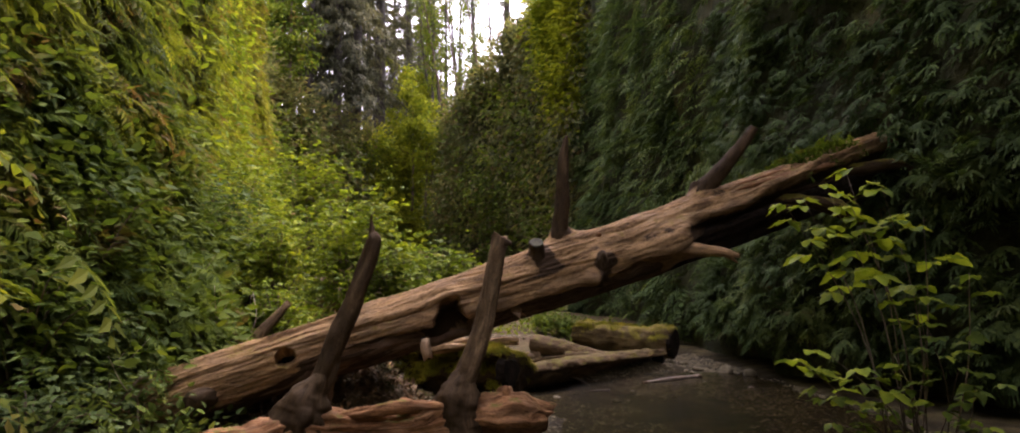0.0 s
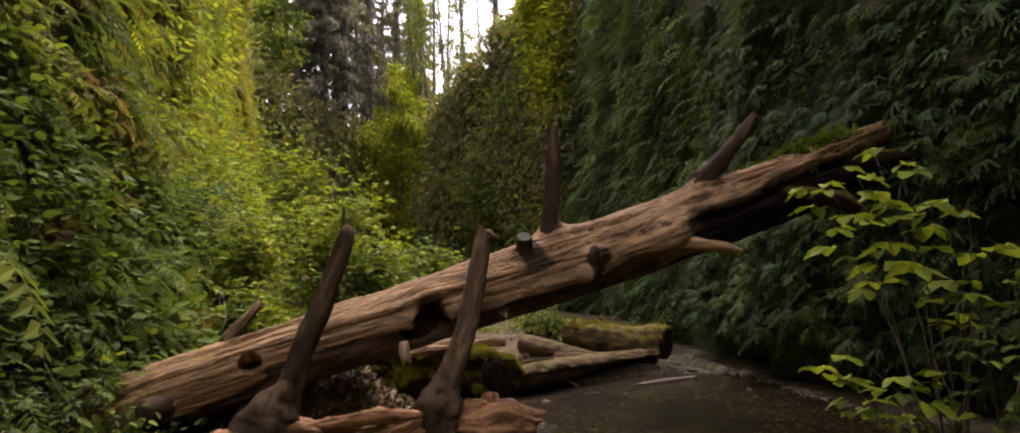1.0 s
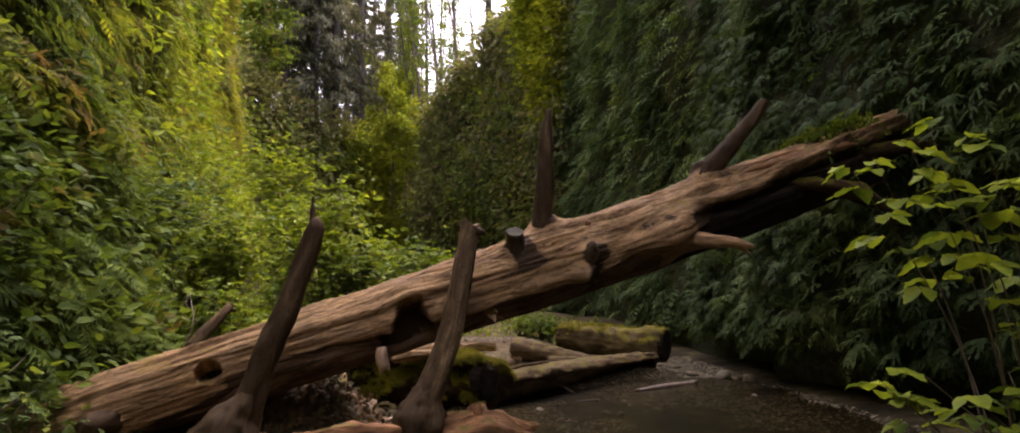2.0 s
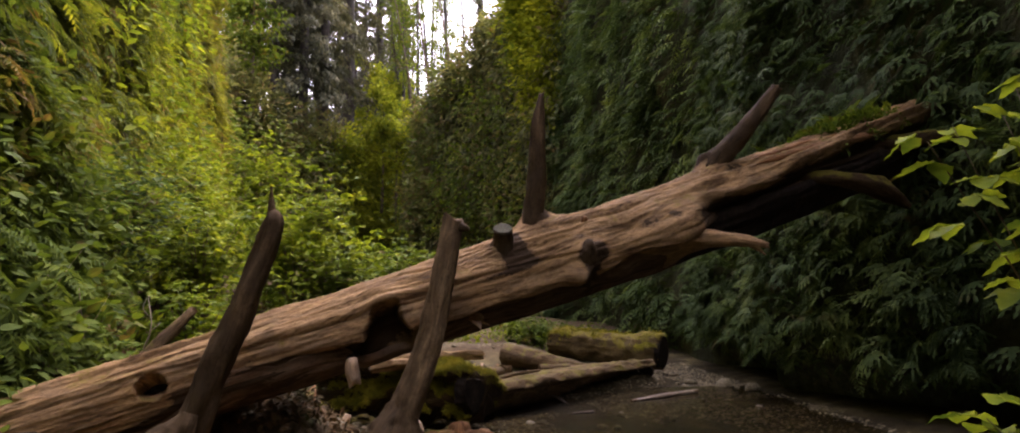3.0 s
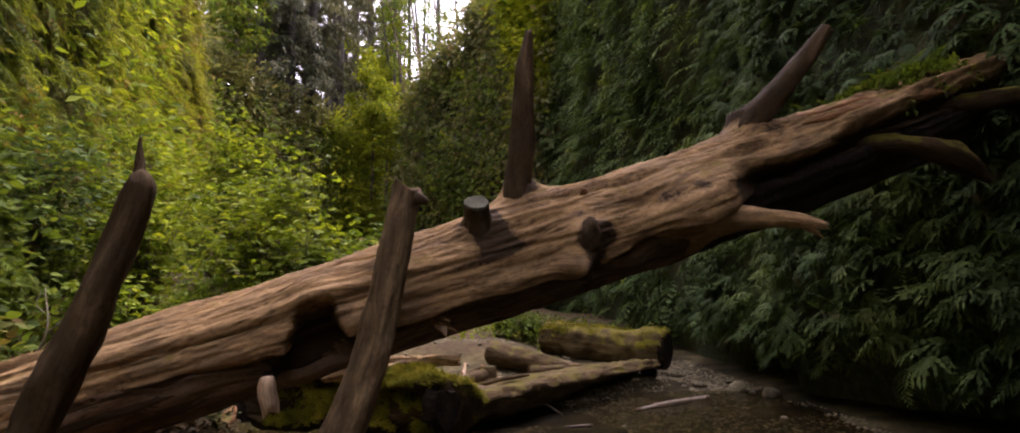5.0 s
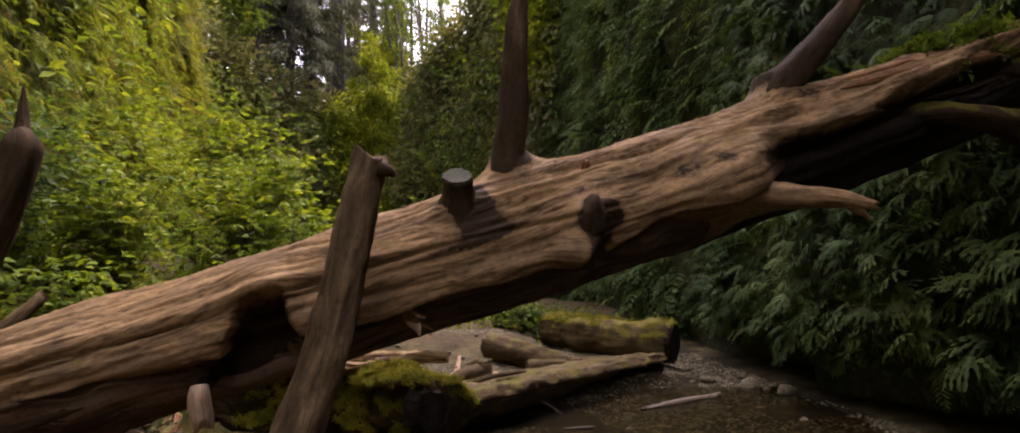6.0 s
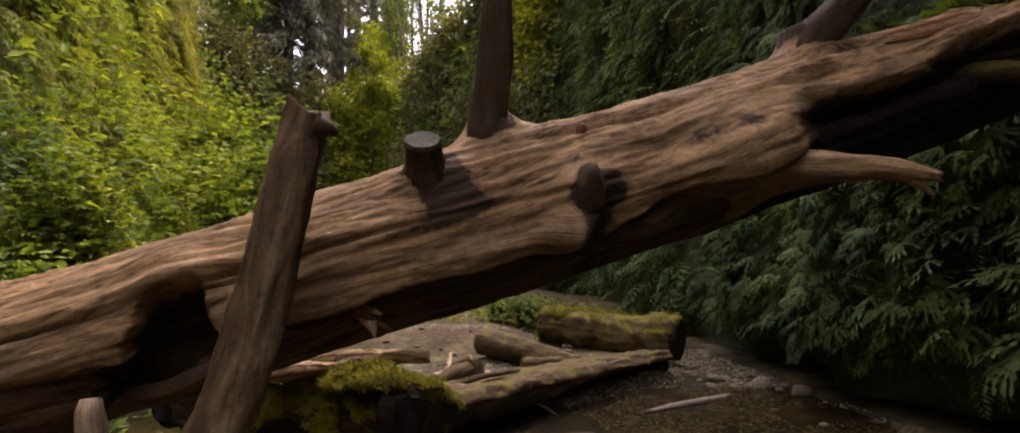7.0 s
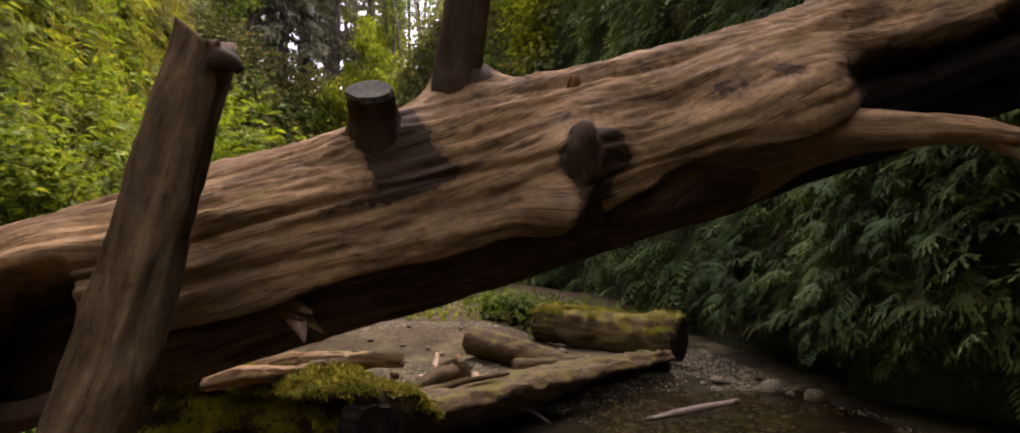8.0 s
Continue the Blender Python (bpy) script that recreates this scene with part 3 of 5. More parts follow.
def tufts(places, normals, count, radius, size, shapes, lift=0.3):
    """Small leaves in clumps that stand off a surface."""
    n = len(places)
    c = np.repeat(places, count, 0)
    off = rng.normal(0, 1, (n * count, 3))
    nn = np.repeat(normals, count, 0)
    c = c + off * radius * (1, 1, 0.8) + nn * radius * rng.uniform(0.2, 1.2, (n * count, 1))
    ahead = off * 0.5 + nn * 0.6 + rng.normal(0, 0.4, (n * count, 3))
    ahead[:, 2] -= lift
    up = np.array([0, 0, 1.0]) + 0.7 * nn + rng.normal(0, 0.35, (n * count, 3))
    return spread(shapes, c, ahead, up, size * rng.uniform(0.6, 1.4, n * count))


def clumped(places, normals, count, radius):
    """Crowns of several fronds from one root."""
    n = len(places) * count
    return np.repeat(places, count, 0) + rng.normal(0, radius, (n, 3)), np.repeat(normals, count, 0)


# ---- ferns and creepers on the walls ----
def wall_cover():
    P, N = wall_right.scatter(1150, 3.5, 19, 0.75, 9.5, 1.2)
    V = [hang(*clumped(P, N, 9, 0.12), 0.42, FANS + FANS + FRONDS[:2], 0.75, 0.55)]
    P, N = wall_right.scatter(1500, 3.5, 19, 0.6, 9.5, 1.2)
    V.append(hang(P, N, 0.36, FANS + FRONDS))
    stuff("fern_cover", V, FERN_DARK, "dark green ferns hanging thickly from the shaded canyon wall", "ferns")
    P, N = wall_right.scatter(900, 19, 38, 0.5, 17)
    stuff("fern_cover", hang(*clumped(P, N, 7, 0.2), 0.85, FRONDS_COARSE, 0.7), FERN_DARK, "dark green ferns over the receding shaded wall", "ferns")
    P, N = wall_right.scatter(3800, 36.5, 62, 0.3, 21)
    P = P + N * (2.2 * np.clip(fbm(P, 0.45, 4), -0.2, 1))[:, None]
    stuff("creeper_cover", tufts(P, N, 8, 0.45, 0.38, KITES, 0.7), LEAF_FAR, "olive and rust creepers covering the far buttress", "creepers")
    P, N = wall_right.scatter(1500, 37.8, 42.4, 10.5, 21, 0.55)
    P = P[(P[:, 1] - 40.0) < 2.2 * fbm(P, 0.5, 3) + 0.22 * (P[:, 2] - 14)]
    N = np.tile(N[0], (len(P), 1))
    stuff("creeper_cover", tufts(P + N * 0.4, N, 14, 0.55, 0.36, KITES), LEAF_LIT, "yellow-green creeper on the buttress edge, coloured as sunlit", "creepers")
    P, N = wall_left.scatter(3500, 4.5, 30, 1.2, 17, 1.1)
    keep = (P[:, 2] > 3.4) | (P[:, 1] > 12.5)
    P, N = P[keep], N[keep]
    stuff("fern_cover", hang(*clumped(P, N, 6, 0.25), 0.60, FRONDS_COARSE, 0.5, 0.6, 0.7), FERN_BRIGHT, "bright yellow-green ferns hanging on the sunlit wall", "ferns")
    P, N = wall_left.scatter(1700, 5.5, 15, 3.2, 12)
    stuff("fern_cover", hang(*clumped(P + N * 0.12, N, 4, 0.2), 0.5, FRONDS, 0.4, 0.5, 0.8), FERN_BRIGHT, "bright arching fern fronds high on the nearer wall", "ferns")
    P, N = wall_left.scatter(1500, 4.5, 13, 0.5, 4.2)
    stuff("fern_cover", hang(*clumped(P, N, 4, 0.2), 0.45, FRONDS, 0.6, 0.4, 0.9), LEAF_MID, "mid-green ferns over the foot of the nearer wall", "ferns")
    P, N = wall_left.scatter(1300, 4.5, 13, 0.4, 4.2)
    stuff("creeper_cover", tufts(P + N * 0.15, N, 9, 0.2, 0.11, LEAVES, 0.1), LEAF_MID, "leafy green creepers over the foot of the nearer wall", "creepers")
    P, N = wall_left.scatter(5200, 28, 41.5, 0.5, 22)
    stuff("fern_cover", hang(P, N, 0.8, FRONDS, 0.5, 0.55, 0.8), FERN_RUST, "fading yellow and rust ferns along the wall's far edge", "ferns")
    P, N = wall_left.scatter(450, 14, 31, 2, 18)
    stuff("creeper_cover", tufts(P, N, 9, 0.5, 0.26, KITES), LEAF_BRIGHT, "bright leafy creepers among the wall ferns", "creepers")
    P, N = wall_left.scatter(3000, 41.5, 82, 0.5, 17)
    stuff("creeper_cover", tufts(P, N, 8, 0.6, 0.45, KITES), LEAF_FAR, "dull green creepers on the far bend's wall", "creepers")
    P, N = wall_left.scatter(170, 41.5, 70, 1.0, 15)
    stuff("creeper_cover", tufts(P + N * 0.6, N, 60, 0.75, 0.36, KITES), LEAF_MID, "rounded green bushes growing out of the far bend's wall", "creepers")
    P, N = wall_right.scatter(110, 38, 60, 1.0, 17)
    stuff("creeper_cover", tufts(P + N * 0.6, N, 60, 0.9, 0.36, KITES), LEAF_MID, "rounded green bushes growing out of the buttress", "creepers")
    P, N = wall_end.scatter(900, 84, 92, 0, 19)
    stuff("creeper_cover", tufts(P, N, 8, 0.7, 0.6, KITES), LEAF_FAR, "dull green creepers on the wall that closes the bend", "creepers")
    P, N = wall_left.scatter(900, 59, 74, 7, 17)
    stuff("creeper_cover", tufts(P + N * 1.2, N, 22, 0.8, 0.42, KITES), LEAF_LIT, "leaves at the canyon's bend, coloured as sunlit", "creepers")

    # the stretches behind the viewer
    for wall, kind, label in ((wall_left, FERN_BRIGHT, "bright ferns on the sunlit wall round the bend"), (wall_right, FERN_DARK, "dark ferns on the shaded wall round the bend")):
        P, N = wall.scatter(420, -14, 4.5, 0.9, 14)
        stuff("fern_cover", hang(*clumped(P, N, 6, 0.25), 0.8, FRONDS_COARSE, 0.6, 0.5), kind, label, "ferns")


wall_cover()


# ---- shrubs ----
def shrub(place, height, spread_r, stems, leaf, material, label, seed, leaves_per=38, group="shrubs along the bank", lean=(0, 0), name="shrub"):
    """A bush of arching stems, each with its own leafy part."""
    global rng
    keep, rng = rng, np.random.default_rng(seed)
    place = np.array([place[0], place[1], float(ground_z([place[0]], [place[1]])[0]) if len(place) < 3 else place[2]])
    ob = thing(name, place, label, "shrub", group)
    tubes, LV = [], []
    for k in range(stems):
        a = rng.uniform(0, 2 * np.pi)
        out = spread_r * rng.uniform(0.3, 1.0)
        h = height * rng.uniform(0.55, 1.0)
        d = np.array([math.cos(a) * out + lean[0], math.sin(a) * out + lean[1], 0])
        pts = [place - (0, 0, 0.08), place + d * 0.25 + (0, 0, h * 0.45), place + d * 0.65 + (0, 0, h * 0.85), place + d + (0, 0, h * rng.uniform(0.8, 1.02))]
        tubes.append(tube(pts, [0.014, 0.010, 0.006, 0.002], 10, 5, rough=0.1, seed=k))
        axis = spline(pts, 30)[8:]
        c = axis[rng.integers(0, len(axis), leaves_per)] + rng.normal(0, 1, (leaves_per, 3)) * spread_r * 0.22
        ahead = np.stack([rng.normal(0, 1, leaves_per), rng.normal(0, 1, leaves_per), rng.uniform(-0.35, 0.12, leaves_per)], 1)
        ahead += d * 0.4
        for turn in (-0.85, 0.0, 0.85):          # leaves in threes
            u = unit(ahead)
            cs, sn = math.cos(turn), math.sin(turn)
            w = np.stack([u[:, 0] * cs - u[:, 1] * sn, u[:, 0] * sn + u[:, 1] * cs, u[:, 2]], 1)
            up = np.array([0, 0, 1.0]) + rng.normal(0, 0.3, (leaves_per, 3))
            LV.append(spread(LEAVES, c, w, up, leaf * 0.95 * rng.uniform(0.6, 1.3, leaves_per)))
    for V, Q, T, U in tubes:
        part("stem", mesh_of("stem", V, Q, T, TWIG, U), None, ob)
    stuff("foliage", LV, material, "", "", ob)
    rng = keep
    return ob


def fern_plant(place, size, fronds, material, label, seed, group="ferns on the bank", toward=None):
    """A crown of arching fronds, each a part of its own."""
    r = np.random.default_rng(seed)
    if len(place) < 3:
        place = (place[0], place[1], float(ground_z([place[0]], [place[1]])[0]))
    ob = thing("fern", place, label, "fern", group)
    shapes = []
    for k in range(3):
        V, Q = frond_shape(16, 0.35 + 0.2 * k, 0.17, 0.2, seed * 7 + k)
        shapes.append(mesh_of("frond", V, Q, None, material, None, False))
    for k in range(fronds):
        a = 2 * math.pi * (k + r.uniform(-0.3, 0.3)) / fronds
        if toward is not None:
            a = toward + r.normal(0, 0.9)
        f = part("frond", shapes[k % 3], None, None)
        f.parent = ob
        f.matrix_local = Euler((r.uniform(-0.3, 0.3), -r.uniform(0.2, 0.95), a)).to_matrix().to_4x4() @ Matrix.Scale(size * r.uniform(0.7, 1.15), 4)
    return ob


def banks():
    # half-shade shrubs get darker leaf colours in place of shade
    bright, mid = "bright green leafy shrub on the sunlit bank", "green shrub at the foot of the wall, half shade put into its leaf colour"
    for k, (x, y, h, r, st, lf, mt) in enumerate([
            (-2.9, 15.6, 2.7, 1.3, 22, 0.15, LEAF_BRIGHT), (-1.9, 17.4, 2.3, 1.1, 18, 0.15, LEAF_BRIGHT), (-3.9, 16.6, 3.3, 1.3, 22, 0.15, LEAF_BRIGHT),
            (-4.6, 13.2, 2.1, 1.2, 22, 0.13, LEAF_BRIGHT), (-5.6, 12.0, 1.9, 1.3, 24, 0.11, FERN_DARK), (-4.8, 9.6, 1.9, 1.0, 20, 0.12, LEAF_MID),
            (-6.4, 14.8, 2.1, 1.4, 22, 0.12, LEAF_BRIGHT), (-5.0, 19.0, 3.0, 1.4, 20, 0.16, LEAF_BRIGHT), (-5.0, 7.6, 1.7, 0.9, 20, 0.11, LEAF_MID),
            (-4.1, 6.2, 1.9, 0.8, 18, 0.10, LEAF_MID), (-3.7, 5.0, 1.4, 0.7, 18, 0.085, LEAF_MID), (-3.4, 7.6, 0.7, 0.6, 9, 0.10, LEAF_MID),
            (-4.4, 4.2, 1.5, 0.7, 16, 0.10, LEAF_MID), (-3.1, 4.3, 0.7, 0.6, 14, 0.06, FERN_DARK), (-3.75, 5.65, 0.8, 0.6, 16, 0.06, FERN_DARK), (-3.3, 5.5, 0.55, 0.5, 14, 0.05, FERN_DARK), (-5.4, 10.6, 1.7, 1.1, 13, 0.11, FERN_DARK),
            (-7.6, 19.0, 2.8, 1.7, 20, 0.15, LEAF_BRIGHT), (-7.0, 23.0, 4.0, 1.6, 20, 0.18, LEAF_BRIGHT), (-3.4, 21.5, 2.4, 1.4, 16, 0.17, LEAF_MID),
            (-2.9, 9.9, 0.9, 0.8, 14, 0.10, LEAF_MID), (-3.9, 11.2, 1.3, 0.9, 16, 0.11, LEAF_BRIGHT)]):
        shrub((x, y), h, r, st, lf, mt, bright if mt is LEAF_BRIGHT else mid, 100 + k)


banks()


# ---- the great fallen log ----
LOG_X = [-3.5, -1.2, 1.2, 3.5]


def through_points(xs, vs, x):
    out = 0.0
    for i, xi in enumerate(xs):
        t = 1.0
        for j, xj in enumerate(xs):
            if j != i:
                t = t * (x - xj) / (xi - xj)
        out = out + t * vs[i]
    return out


def log_axis(x):
    if x > 3.9:
        a, b = log_axis(3.9), log_axis(3.8)
        return a + (a - b) * (x - 3.9) * 10
    return np.array([x, through_points(LOG_X, [6.281, 7.102, 7.581, 8.223], x), through_points(LOG_X, [0.462, 1.184, 1.943, 2.734], x)])


def log_radius(x):
    return through_points([-3, 0.5, 4], [0.272, 0.350, 0.362], x)


def on_log(x, angle, out=0.0):
    """A place on the log's skin: angle 0 faces the viewer, 90 is on top."""
    p, q = log_axis(x), log_axis(x + 0.01)
    t = unit(q - p)
    side = unit(np.array([0, -1.0, 0]) + t * t[1])
    up = np.cross(side, t)
    up = up if up[2] > 0 else -up
    a = radians(angle)
    return p + (log_radius(x) + out) * (math.cos(a) * side + math.sin(a) * up)


def log_lip(x):
    """Angle at which the log's lit flank breaks off into the dark underside."""
    return np.interp(x, [-4.2, -3.0, -2.5, -2.28, -2.09, -1.82, -1.6, -1.3, -1.0, -0.3, 0.3, 0.57, 0.72, 0.85, 1.0, 1.2, 1.7], [-52, -46, -38, -27, -8, 6, 3, -6, -22, -29, -31, -32, -36, -39, -30, -22, -18])


def build_log():
    log = thing("fallen_log", on_log(-3.6, -90), "huge weathered barkless log leaning across the creek with broken limb stubs", "log")
    xs = np.linspace(-4.2, 5.2, 60)
    pts = [log_axis(x) for x in xs]
    rad = [log_radius(x) for x in xs]

    darkening = []

    def shape(ss, tt, rr):
        x = np.interp(ss, [0, ss.max()], [-4.2, 5.2])
        th = np.degrees(np.where(tt > np.pi, tt - 2 * np.pi, tt))
        flat = np.stack([x.ravel() * 0.8, np.cos(tt).ravel() * 4, np.sin(tt).ravel() * 4], 1)
        w1 = fbm(flat, 1.0, 4).reshape(x.shape)
        # a split along the lower flank: the underside lies deeper, below a ragged lip
        lip = log_lip(x) + 9 * w1 + 2.5 * np.sin(x * 11.0)
        span = smooth(-1.5, -0.75, x) * smooth(2.3, 1.9, x)
        rr = rr - 0.11 * smooth(1.5, -6, th - lip) * smooth(-95, -72, th) * span
        rr = rr + 0.042 * smooth(26, 2, np.abs(th - lip - 6)) * span
        # torn layers: shallow steps between flakes of wood
        flake = np.stack([x.ravel() * 1.5, np.cos(tt).ravel() * 5.5, np.sin(tt).ravel() * 5.5], 1)
        level = fbm(flake + 13, 1.0, 4).reshape(x.shape) * 7 + 0.35 * fbm(flake * 6, 1.0, 2).reshape(x.shape)
        part_of = level - np.floor(level)
        rr = rr + 0.0065 * (np.floor(level) + smooth(0.0, 0.22, part_of)) - 0.003 * smooth(0.10, 0.0, np.abs(part_of - 0.08))
        fine = np.stack([x.ravel() * 2.2, np.cos(tt).ravel() * 16, np.sin(tt).ravel() * 16], 1)
        rr = rr - 0.013 * np.abs(fbm(fine + 3, 1.0, 3)).reshape(x.shape) + 0.016 * fbm(fine * (2.0, 0.3, 0.3) + 31, 1.0, 4).reshape(x.shape)
        # long checks
        for k in range(9):
            c = -20 + 17 * k + 14 * np.sin(x * (0.5 + 0.13 * k) + 2.1 * k) + 9 * w1
            rr = rr - (0.012 + 0.006 * (k % 3)) * smooth(1.7, 0.3, np.abs(th - c)) * smooth(0.0, 0.35, np.sin(x * (0.9 + 0.21 * k) + 1.7 * k))
        # swellings round the limbs, dents of the knot hole and the hollow
        for cx, ca, size, high in ((0.34, 50, 0.15, 0.035), (1.72, -16, 0.30, 0.15), (0.90, -2, 0.13, 0.11), (0.78, -22, 0.095, 0.16), (0.86, -30, 0.055, -0.14), (-0.62, 25, 0.14, 0.06), (-2.19, 8, 0.14, 0.045)):
            dx, da = x - cx, np.radians(th - ca) * rr
            rr = rr + high * np.exp(-(dx * dx * 0.55 + da * da) / (size * size) * 1.6)
        # fillets that climb the two standing limbs
        for cx, ca in ((0.69, 88), (2.36, 88)):
            d = np.sqrt(((x - cx) * 0.9) ** 2 + (np.radians(th - ca) * 0.36) ** 2)
            rr = rr + 0.17 * np.exp(-np.maximum(d - 0.06, 0) / 0.068)
        for cx, ca, wx, wa, deep in ((-2.19, 6, 0.088, 0.09, 0.27),):
            dx, da = x - cx, np.radians(th - ca) * rr
            rr = rr - deep * smooth(1.08, 0.92, np.sqrt((dx / wx) ** 2 + (da / wa) ** 2) + 0.12 * w1)
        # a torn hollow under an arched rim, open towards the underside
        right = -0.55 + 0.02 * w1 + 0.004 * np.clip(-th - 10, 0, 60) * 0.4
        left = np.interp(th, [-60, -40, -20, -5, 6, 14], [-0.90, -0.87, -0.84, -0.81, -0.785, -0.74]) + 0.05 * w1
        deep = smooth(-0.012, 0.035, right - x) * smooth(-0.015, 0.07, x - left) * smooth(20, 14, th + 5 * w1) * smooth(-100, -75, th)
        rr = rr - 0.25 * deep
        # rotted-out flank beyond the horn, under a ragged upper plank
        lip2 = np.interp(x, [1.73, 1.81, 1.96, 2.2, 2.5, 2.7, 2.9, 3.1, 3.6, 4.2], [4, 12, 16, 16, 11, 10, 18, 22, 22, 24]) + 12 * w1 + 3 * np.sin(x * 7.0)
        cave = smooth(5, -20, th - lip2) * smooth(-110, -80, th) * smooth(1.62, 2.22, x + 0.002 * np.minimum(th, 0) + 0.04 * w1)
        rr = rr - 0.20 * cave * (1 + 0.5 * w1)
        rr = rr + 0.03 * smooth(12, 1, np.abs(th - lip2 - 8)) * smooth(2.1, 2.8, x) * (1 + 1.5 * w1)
        # rot at knobs and limb feet; shade painted below stub, in hollows, lower flank
        rot_shade = 0.9 * deep + 1.2 * cave + 0.28 * smooth(0, -30, th + 12 * w1) * smooth(0.95, 1.3, x) + 0.95 * smooth(5, -18, th - log_lip(x) + 22 * w1) * smooth(-0.6, -0.9, x)
        # cast shadow of the sawn stub, painted down the flank
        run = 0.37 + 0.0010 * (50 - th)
        rot_shade = rot_shade + 0.75 * smooth(1.25, 0.3, np.abs(x - run) / (0.15 + 0.06 * w1)) * smooth(-4, 16, th + 16 * w1) * smooth(72, 58, th)
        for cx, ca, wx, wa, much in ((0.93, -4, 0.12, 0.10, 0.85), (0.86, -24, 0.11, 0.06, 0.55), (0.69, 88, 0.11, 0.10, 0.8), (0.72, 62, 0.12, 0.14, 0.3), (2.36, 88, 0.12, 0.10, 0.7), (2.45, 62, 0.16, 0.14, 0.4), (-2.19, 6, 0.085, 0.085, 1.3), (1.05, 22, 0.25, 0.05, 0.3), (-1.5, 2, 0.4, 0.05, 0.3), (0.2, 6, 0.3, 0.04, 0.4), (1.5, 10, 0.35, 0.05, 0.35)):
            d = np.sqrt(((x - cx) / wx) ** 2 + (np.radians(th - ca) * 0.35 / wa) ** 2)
            rot_shade = rot_shade + much * smooth(1.3, 0.4, d + 0.5 * w1)
        darkening.append(rot_shade.ravel())
        # torn root end
        rr = rr * (1 + 0.35 * smooth(3.3, 4.5, x) * fbm(flat * 1.3 + 9, 1.0, 3).reshape(x.shape))
        return rr

    V, Q, T, U = tube(pts, rad, 860, 216, rough=0.07, freq=0.9, ridge=0.004, shape=shape, seed=4.0)
    # the grain flows round the knots
    gx, ga = U[:, 0] / U[:, 0].max() * 9.4 - 4.2, np.degrees(U[:, 1] / np.mean(rad))
    for cx, ca, size in ((0.66, 84, 0.3), (0.34, 50, 0.22), (2.28, 84, 0.3), (1.72, -16, 0.35), (0.90, -8, 0.2), (-0.62, 4, 0.26), (-2.19, 6, 0.2), (-1.4, 30, 0.3), (1.2, 40, 0.25)):
        da = np.radians(ga - ca) * 0.35
        U[:, 1] -= 0.07 * np.exp(-((gx - cx) / size) ** 2) * da / (np.abs(da) + 0.05) * np.exp(-(da / 0.3) ** 2)
    me = mesh_of("trunk", V, Q, T, LOG_WOOD, U)
    me.attributes.new("rot_shade", "FLOAT", "POINT").data.foreach_set("value", np.append(darkening[0], [0, 0]).astype(np.float32))
    part("trunk", me, None, log)
    p = on_log
    # limbs and stubs
    b = p(0.66, 84)
    limb("upright_limb", [b - (0, 0, 0.26), b + (0, 0, 0.02), b + (0.012, 0, 0.16), b + (0.04, 0.0, 0.45), b + (0.06, 0.02, 0.9), b + (0.10, 0.03, 1.22)], [0.13, 0.118, 0.098, 0.088, 0.068, 0.02], LIMB_WOOD, log, 60, 26, "dark upright broken limb", rough=0.26, freq=4.0, ridge=0.0, ragged=0.08)
    b = p(2.40, 84)
    limb("upright_limb", [b - (0.12, 0, 0.30), b + (0.0, 0, -0.02), b + (0.11, -0.01, 0.13), b + (0.29, -0.03, 0.33), b + (0.50, -0.05, 0.58), b + (0.67, -0.05, 0.80)], [0.13, 0.135, 0.115, 0.092, 0.074, 0.05], LIMB_WOOD, log, 60, 26, "dark slanting broken limb", rough=0.26, freq=4.0, ridge=0.0, ragged=0.06)
    b = p(1.74, -29, -0.06)
    horn = limb("horn_limb", [b + (-0.10, 0.10, 0.03), b + (0.06, -0.05, 0.0), b + (0.20, -0.16, -0.015), b + (0.36, -0.29, -0.035), b + (0.48, -0.38, -0.06), b + (0.60, -0.46, -0.10)], [0.26, 0.15, 0.088, 0.062, 0.05, 0.022], LOG_WOOD, log, 60, 26, "tapering horn-like limb", rough=0.35, freq=4.0, ridge=0.008, ragged=0.05)
    limb("broken_tip", [b + (0.46, -0.37, -0.06), b + (0.53, -0.41, -0.12), b + (0.585, -0.44, -0.18)], [0.03, 0.02, 0.004], LOG_WOOD, horn, 16, 10, "drooping broken tip", rough=0.4)
    b = p(0.34, 50)
    d = unit(np.array([-0.05, -0.60, 0.80]))
    V, Q, T, U = tube([b - d * 0.12, b - d * 0.0, b + d * 0.07, b + d * 0.165], [0.17, 0.115, 0.088, 0.080], 30, 36, rough=0.22, freq=7.0, ridge=0.008)
    st = part("cut_stub", mesh_of("cut_stub", V, Q, T, LIMB_WOOD, U), None, log, "dark sawn-off limb stub")
    V, Q, T, U = tube([b + d * 0.15, b + d * 0.171], [0.079, 0.075], 3, 30, rough=0.12)
    part("sawn_face", mesh_of("sawn_face", V, Q, T, SAWN, U, False), None, st, "pale grey sawn end")
    b = p(0.90, -8)
    limb("knob", [b + (-0.01, 0.10, -0.14), b + (0.0, 0.0, -0.05), b + (0.012, -0.045, 0.02), b + (0.018, -0.06, 0.08), b + (0.02, -0.05, 0.135), b + (0.02, -0.04, 0.15)], [0.14, 0.10, 0.082, 0.068, 0.042, 0.008], LIMB_WOOD, log, 50, 34, "dark rotten knob", rough=0.65, freq=9.0, ridge=0.015)
    b = np.array([-0.86, 6.80, 1.015])
